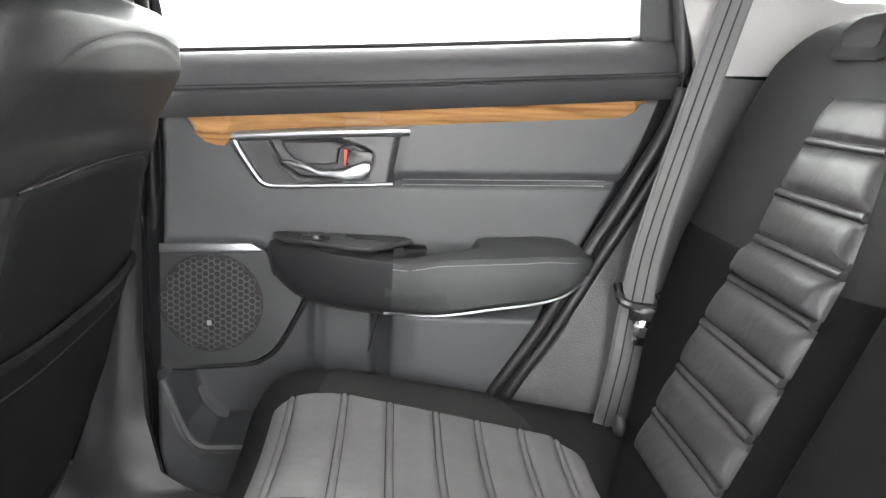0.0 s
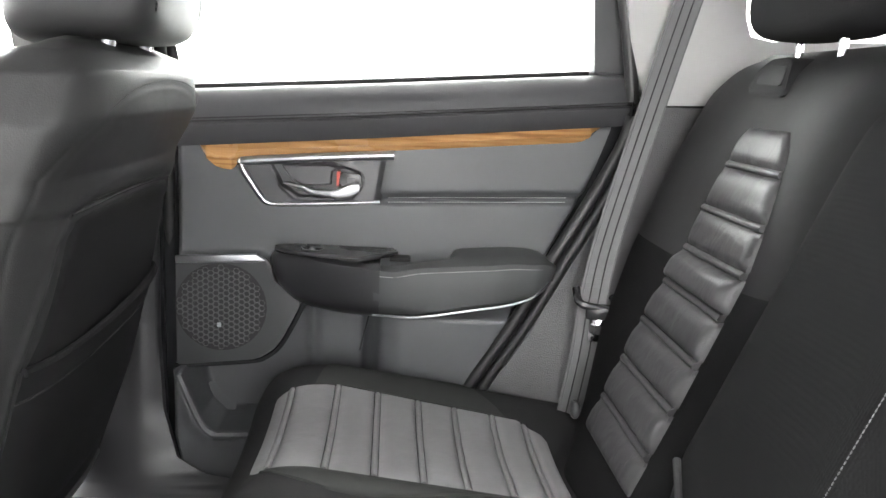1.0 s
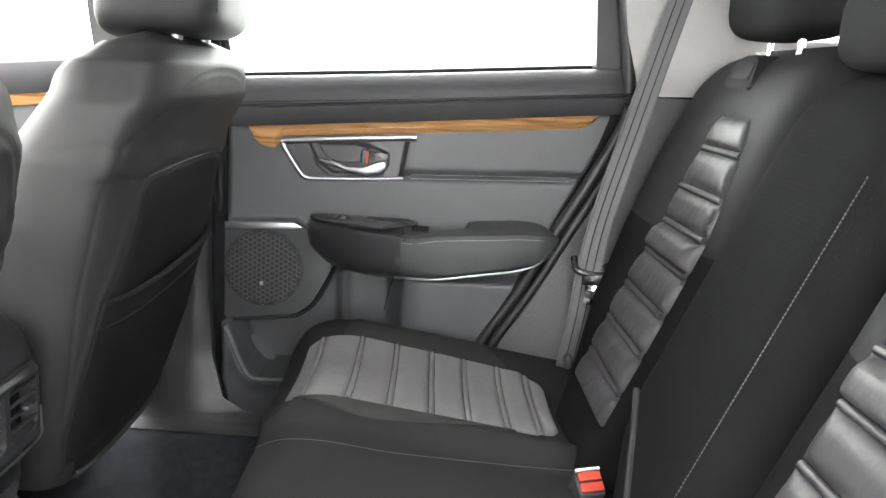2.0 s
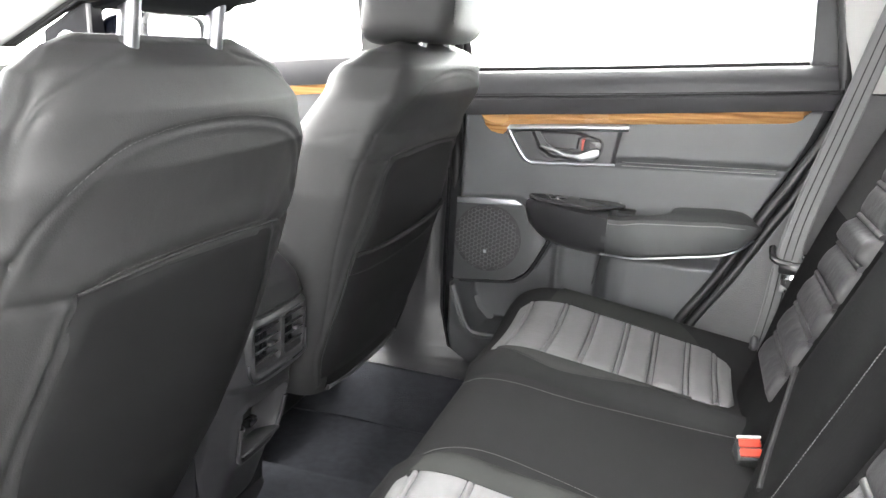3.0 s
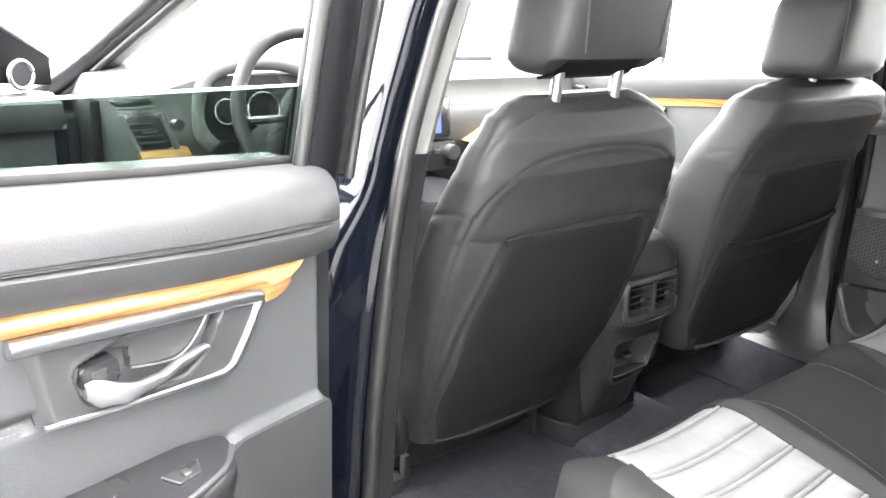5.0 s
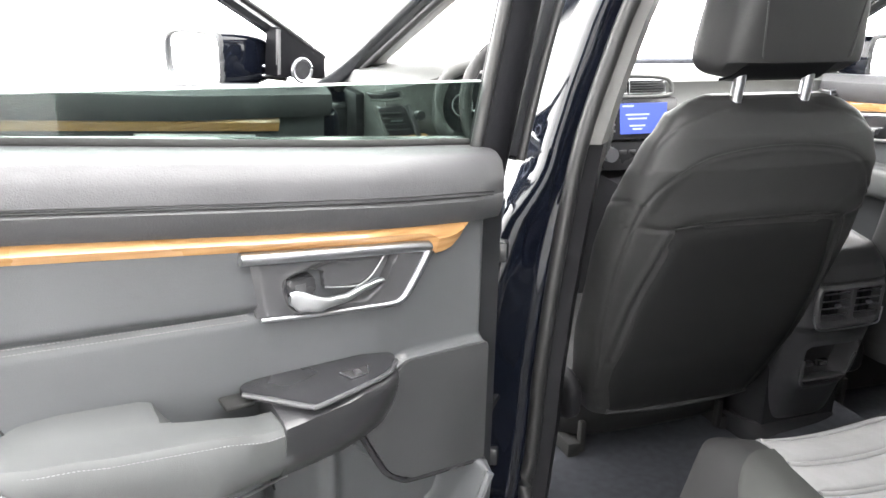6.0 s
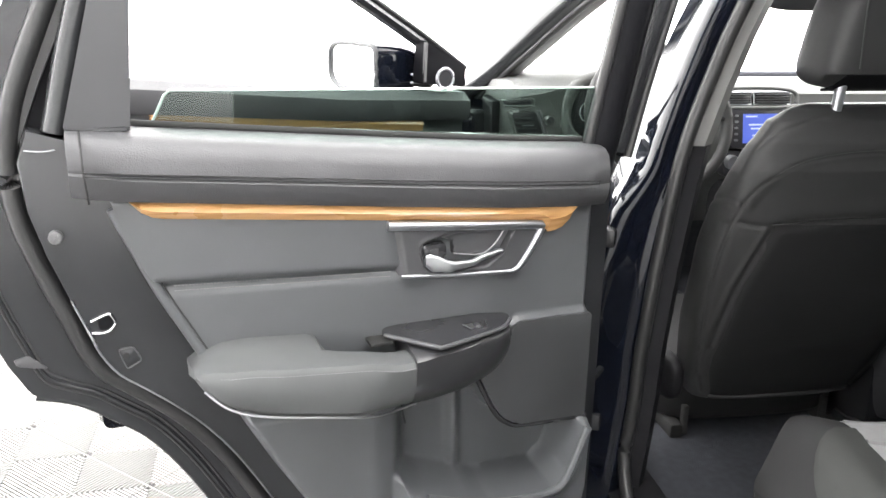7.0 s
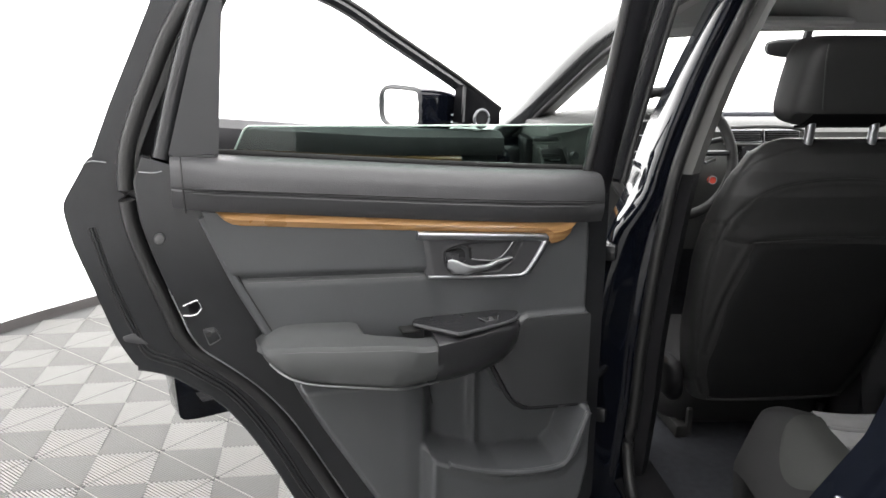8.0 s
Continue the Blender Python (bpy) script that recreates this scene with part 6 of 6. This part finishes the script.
rv = thing("inside_mirror", (-0.7, -0.04, 1.34), "black inside mirror hung at the windscreen", "mirror")
part("mirror_shell", superblob((-0.69, -0.045, 1.363), (0.02, 0.13, 0.026), 0.6, 28, 10), M["plastic"], rv)
part("mirror_stem", tube([(-0.695, -0.06, 1.375), (-0.68, -0.06, 1.42)], 0.012, 8), M["plastic"], rv)
for yc in (-0.2, 0.43):
    vis = thing("sun_visor", (-0.55, yc, 1.43), "pale grey sun visor folded against the headliner", "sun visor", "sun visors")
    part("visor_pad", superblob((-0.55, yc, 1.43), (0.09, 0.16, 0.012), 0.5, 24, 8), M["headliner"], vis)


# ---- front doors with outside mirrors ----
def front_door(side, root):
    """Design coordinates: u from the hinge to the rear, z, and v outwards; the trim lies at v = 0."""
    y0 = -0.84 if side < 0 else 0.745

    def f(u, z, v):
        return Vector((-1.08 + u, y0 + side * v, z))
    lower = [(-0.06, 1.09), (-0.06, 0.40), (0.0, 0.35), (0.97, 0.345), (1.022, 0.352), (1.03, 0.5), (1.022, 0.9), (1.0, 1.14), (0.5, 1.115)]
    part("door_shell", prism(rounded(lower, 0.02, 3), f, 0.04, 0.15, 0.02, 3), M["paint"], root, "midnight blue painted door skin")
    trim = [(-0.02, 1.1), (-0.02, 0.6), (0.04, 0.44), (0.9, 0.44), (0.97, 0.6), (0.97, 0.9), (0.95, 1.16), (0.4, 1.13)]
    part("trim_panel", prism(rounded(trim, 0.02, 3), f, 0.05, 0.004, 0.01, 3), M["vinyl"], root, "charcoal vinyl door trim")
    for z0, z1, v in ((0.41, 0.424, 0.0), (0.452, 0.462, -0.006), (0.5, 0.507, -0.004)):
        part("trim_ledge", prism([(0.3, z0), (0.965, z0), (0.975, z1), (0.3, z1)], f, 0.045, v, 0.003), M["plate"] if z0 < 0.45 else M["pocket"], root, "moulded ledge of the lower trim")
    part("upper_pad", rings([[f(u, lerp([(-0.02, 1.1), (0.38, 1.126), (0.92, 1.183)], u) + a, b) for a, b in ((0.0, 0.05), (0.0, 0.0), (-0.02, -0.025), (-0.05, -0.028), (-0.075, -0.015), (-0.08, 0.05))] for u in [-0.02 + 0.96 * k / 16 for k in range(17)]]), M["pad"], root, "black padded window sill")
    part("wood_strip", rings([[f(u, z, v) for z, v in ((lerp([(0.13, 0.998), (0.86, 1.08)], u), 0.01), (lerp([(0.13, 1.0), (0.86, 1.081)], u), -0.004), (lerp([(0.13, 1.022), (0.86, 1.1)], u), -0.012), (lerp([(0.13, 1.036), (0.86, 1.112)], u), -0.006), (lerp([(0.13, 1.036), (0.86, 1.112)], u), 0.01))] for u in [0.13 + 0.73 * k / 24 for k in range(25)]]), M["wood"], root, "glossy walnut wood trim strip", 15)
    bz = part("handle_bezel", prism(rounded([(0.2, 1.0), (0.5, 1.035), (0.47, 0.955), (0.26, 0.93)], 0.012), f, 0.01, -0.012, 0.004), M["gloss"], root, "black handle plate")
    part("bezel_rim", tube([f(u, z, -0.013) for u, z in ((0.5, 1.033), (0.205, 0.998), (0.26, 0.933), (0.47, 0.957))], 0.005, 8), M["chrome"], bz, "satin chrome rim")
    part("door_lever", tube([f(u, z, -0.025) for u, z in ((0.28, 0.985), (0.33, 0.968), (0.39, 0.972))], [0.004, 0.008, 0.011], 8), M["bright"], bz, "silver door lever")
    part("armrest_pad", superblob(f(0.48, 0.84, -0.03), (0.28, 0.055, 0.045), 0.55, 28, 12), M["cloth_panel"], root)
    # sail corner with tweeter
    sail = part("sail_corner", prism(rounded([(-0.02, 1.115), (-0.02, 1.172), (0.115, 1.246), (0.125, 1.13)], 0.005), f, 0.05, 0.0, 0.005), M["rail"], root, "black sail corner")
    part("tweeter", tube([f(0.055, 1.142, 0.004), f(0.055, 1.142, -0.008)], 0.026, 24), M["gloss"], sail, "round tweeter grille")
    part("tweeter_ring", tube([f(0.055 + 0.027 * math.cos(k * math.pi / 12), 1.142 + 0.027 * math.sin(k * math.pi / 12), -0.006) for k in range(25)], 0.005, 8), M["chrome"], sail, "silver tweeter ring")
    # window frame
    fr = [f(-0.04, 1.15, 0.06), f(0.12, 1.25, 0.055), f(0.35, 1.38, 0.045), f(0.52, 1.475, 0.04), f(0.7, 1.53, 0.035), f(0.86, 1.545, 0.035), f(0.93, 1.5, 0.035), f(0.985, 1.17, 0.06)]
    part("window_frame", tube(curve_pts(fr, 6), 0.017, 8, flat=1.3, up=(0, 1, 0)), M["jamb"], root, "black window frame")
    part("frame_seal", tube([p + Vector((-0.016, -side * 0.012, 0.012)) for p in curve_pts(fr[:6], 6)], 0.008, 16), M["rubber"], root)
    # outside mirror
    mc = f(0.235, 1.168, 0.185)

    def hd(a, b, c):
        """a outwards, b up, c forwards from the glass."""
        return mc + Vector((-c, side * a, b))
    def oval(n=40):
        for i in range(n):
            c, s = math.cos(2 * math.pi * i / n), math.sin(2 * math.pi * i / n)
            e = 0.6 if c > 0 else 0.22                       # round outer end, square inner end
            yield math.copysign(abs(c) ** e, c), math.copysign(abs(s) ** (e if c > 0 else 0.35), s)
    secs = []
    for t in (0.0, 0.008, 0.04, 0.08, 0.12, 0.155, 0.18, 0.19):
        top = math.sqrt(max(0.03, 1 - (t / 0.195) ** 2.0))
        out = math.sqrt(max(0.02, 1 - (t / 0.192) ** 2.4))
        secs.append([hd(0.002 + 0.134 * a * (out if a > 0 else 0.45 + 0.55 * out), (0.068 * b * top if b > 0 else 0.07 * b * (0.5 + 0.5 * out)), t) for a, b in oval()])
    mir = part("mirror_housing", rings(secs), M["paint"], root, "midnight blue mirror housing", 50)
    part("mirror_glass", rings([[hd(0.001 + 0.122 * k * a, 0.06 * k * b, c) for a, b in oval()] for c, k in ((0.006, 1.0), (-0.003, 1.0), (-0.004, 0.98))]), M["mirror"], mir, "mirror glass")
    loop = [hd(0.001 + 0.1265 * a, 0.0635 * b, -0.001) for a, b in oval()]
    part("mirror_rim", tube(loop + loop[:1], 0.008, 10), M["plastic"], mir, "black mirror rim")
    part("mirror_foot", tube(curve_pts([f(0.06, 1.125, 0.05), f(0.1, 1.13, 0.09), f(0.15, 1.135, 0.13)], 4), 0.022, 12, flat=0.7), M["plastic"], root, "black mirror arm")
    for dz in (0.0, 0.026):
        part("foot_ridge", tube([f(0.075, 1.131 + dz * 0.6, 0.04), f(0.14, 1.126 + dz, 0.08)], 0.0035, 8), M["chrome"], root)
    part("sail_edge", tube([f(0.118, 1.135, 0.004), f(0.113, 1.24, 0.004)], 0.006, 10), M["pocket"], root, "grey division strip")
    return root


FH = (-1.08, -0.84, 0.36)
lf = thing("door_3", FH, "open car front door with walnut strip and outside mirror", "car door", "car doors", "structure", m=Matrix.Translation(FH) @ pose(0, 0, 0, 0, 0, -63))
front_door(-1, lf)
rf = thing("door_4", (-1.08, 0.9, 0.36), "closed car front door with walnut strip and outside mirror", "car door", "car doors", "structure", m=Matrix.Translation((-0.115, 0, 0)) @ Matrix.Translation((-1.08, 0.9, 0.36)))
front_door(1, rf)
part("front_fender", box((0.9, 0.1, 0.72), pose(-1.55, -0.83, 0.68), 0.03, 3), M["paint"], body, "painted front wing")
part("front_fender", box((0.9, 0.1, 0.72), pose(-1.55, 2 * C + 0.80, 0.74), 0.03, 3), M["paint"], body, "painted front wing")
part("cowl", slab(lambda u, v: (-2.0 + 0.56 * u, C - 0.83 + 1.66 * v, 1.02 + 0.06 * u - 0.05 * abs(2 * v - 1) ** 3), 8, 16, (0, 0, -0.04)), M["paint"], body, "painted bonnet")
part("wind_line", tube([(-1.62, C - 0.72, 1.07), (-1.7, C - 0.3, 1.085), (-1.7, C + 0.3, 1.085), (-1.62, C + 0.72, 1.07)], 0.012, 16), M["rubber"], body)
# hinges and check strap in the gap of the open rear door
part("check_strap", tube([(-0.18, -0.70, 0.70), (-0.10, -0.78, 0.675)], 0.009, 8), M["jamb"], body)
for z in (0.58, 0.95):
    part("door_hinge", box((0.06, 0.05, 0.035), pose(-0.17, -0.735, z, 0, 0, -30), 0.006), M["jamb"], body, "painted steel hinge")

qw = part("side_window", prism([(0.80, 1.262), (0.85, 1.25), (1.33, 1.262), (1.25, 1.5), (0.74, 1.5)], lambda a, b, c: (a, c - 0.25 * max(0, b - 1.25), b), 0.775, 0.779), M["clear"], body, "clear rear side window")
qw.visible_shadow = False
for k, (a, b, w) in enumerate(((0.885, 1.302, 0.012), (0.885, 1.292, 0.05), (0.885, 1.286, 0.03), (0.885, 1.315, 0.01))):
    part("window_mark", box((w, 0.001, 0.0025), pose(a, 0.764, b)), M["steel"], qw, "faint etched mark")

# wheels
def wheel_at(x, side):
    yc = side_y(-0.72, side)
    s = -1 if side < 0 else 1
    tyre = [(0.215, -0.1), (0.3, -0.108), (0.335, -0.085), (0.342, 0.0), (0.335, 0.085), (0.3, 0.108), (0.215, 0.1)]
    secs = [[(x + r * math.cos(a), yc + d, 0.342 + r * math.sin(a)) for r, d in tyre] for a in [2 * math.pi * k / 40 for k in range(41)]]
    wh = part("wheel", rings(secs, caps=False), M["rubber"], body, "black rubber tyre")
    rim = [(0.218, -0.09 * s), (0.215, 0.09 * s), (0.2, 0.085 * s), (0.19, 0.02 * s), (0.06, 0.05 * s), (0.03, 0.055 * s)]
    secs = [[(x + r * math.cos(a), yc + d, 0.342 + r * math.sin(a)) for r, d in rim] for a in [2 * math.pi * k / 40 for k in range(41)]]
    part("rim", rings(secs, caps=False), M["chrome"], wh, "silver alloy rim")
    part("hub_cap", tube([(x, yc + 0.04 * s, 0.342), (x, yc + 0.058 * s, 0.342)], 0.035, 16), M["plate"], wh)


for side in (-1, 1):
    wheel_at(1.03, side)
    wheel_at(-1.63, side)

# ---- floor tiles ----
TS, TURNED = 0.2065, radians(3.0)


def tile_mesh(name, material):
    bm = bmesh.new()
    h = TS / 2 - 0.001
    top = [bm.verts.new((x, y, 0.0)) for x, y in ((-h, -h), (h, -h), (h, h), (-h, h))]
    low = [bm.verts.new((x, y, -0.006)) for x, y in ((-h, -h), (h, -h), (h, h), (-h, h))]
    # faces between the ribs take the dark base colour as painted shade
    bm.faces.new(top).material_index = 1
    for i in range(4):
        bm.faces.new((low[i], low[(i + 1) % 4], top[(i + 1) % 4], top[i])).material_index = 1
    up = Vector((0, 0, 0.006))

    def rib(p0, p1, half, index):
        w = (p1 - p0).normalized().cross(Vector((0, 0, 1))) * half
        v = [bm.verts.new(q) for q in (p0 - w, p1 - w, p1 - w * 0.75 + up, p0 - w * 0.75 + up, p0 + w * 0.75 + up, p1 + w * 0.75 + up, p1 + w, p0 + w)]
        for quad in ((0, 1, 2, 3), (3, 2, 5, 4), (4, 5, 6, 7)):
            bm.faces.new([v[q] for q in quad]).material_index = index
    for k in range(27):
        c = (k - 13) * 2 * h / 13.6
        ends = (Vector((max(-h, c - h), min(h, c + h), 0)), Vector((min(h, c + h), max(-h, c - h), 0)))
        mid = (ends[0] + ends[1]) / 2
        if (ends[1] - ends[0]).length < 0.02:
            continue
        gap = (ends[1] - ends[0]).normalized() * 0.003
        rib(ends[0], mid - gap, 0.0034, 0)
        rib(mid + gap, ends[1], 0.0034, 0)
    rib(Vector((-h, -h, -0.001)), Vector((h, h, -0.001)), 0.0018, 2)
    me = bpy.data.meshes.new(name)
    bm.to_mesh(me)
    bm.free()
    me.materials.append(material)
    me.materials.append(M["tile_base"])
    me.materials.append(M["tile_joint"] if material == M["tile_dark"] else M["tile_base"])
    return me


tiles = (tile_mesh("floor_tile_light", M["tile_light"]), tile_mesh("floor_tile_dark", M["tile_dark"]))
rest = [[], []]
ct, st = math.cos(TURNED), math.sin(TURNED)
for i in range(-22, 23):
    for j in range(-22, 23):
        x, y = -1.122 + TS * (i + 0.5) * ct - TS * (j + 0.5) * st, -2.17 + TS * (i + 0.5) * st + TS * (j + 0.5) * ct
        if math.hypot(x - BX, y - BY) > BR - 0.08:
            continue
        k = (i + j) % 2
        m = pose(x, y, 0, 0, 0, math.degrees(TURNED) + (0 if k else 90))
        if -2.9 < x < -0.5 and -3.6 < y < -1.25:
            t = new("floor_tile", tiles[k])
            t.parent = floor
            t.matrix_basis = m
        else:
            rest[k].append(m)
for k in (0, 1):
    bm = bmesh.new()
    for m in rest[k]:
        n = len(bm.verts)
        bm.from_mesh(tiles[k])
        bm.verts.ensure_lookup_table()
        for v in bm.verts[n:]:
            v.co = m @ v.co
    me = bpy.data.meshes.new("floor_tiles")
    bm.to_mesh(me)
    bm.free()
    me.materials.append(M["tile_light"] if k == 0 else M["tile_dark"])
    me.materials.append(M["tile_base"])
    me.materials.append(M["tile_base"] if k == 0 else M["tile_joint"])
    ob = new("floor_tiles", me)
    ob.parent = floor
    tagged(ob, kind="stuff")
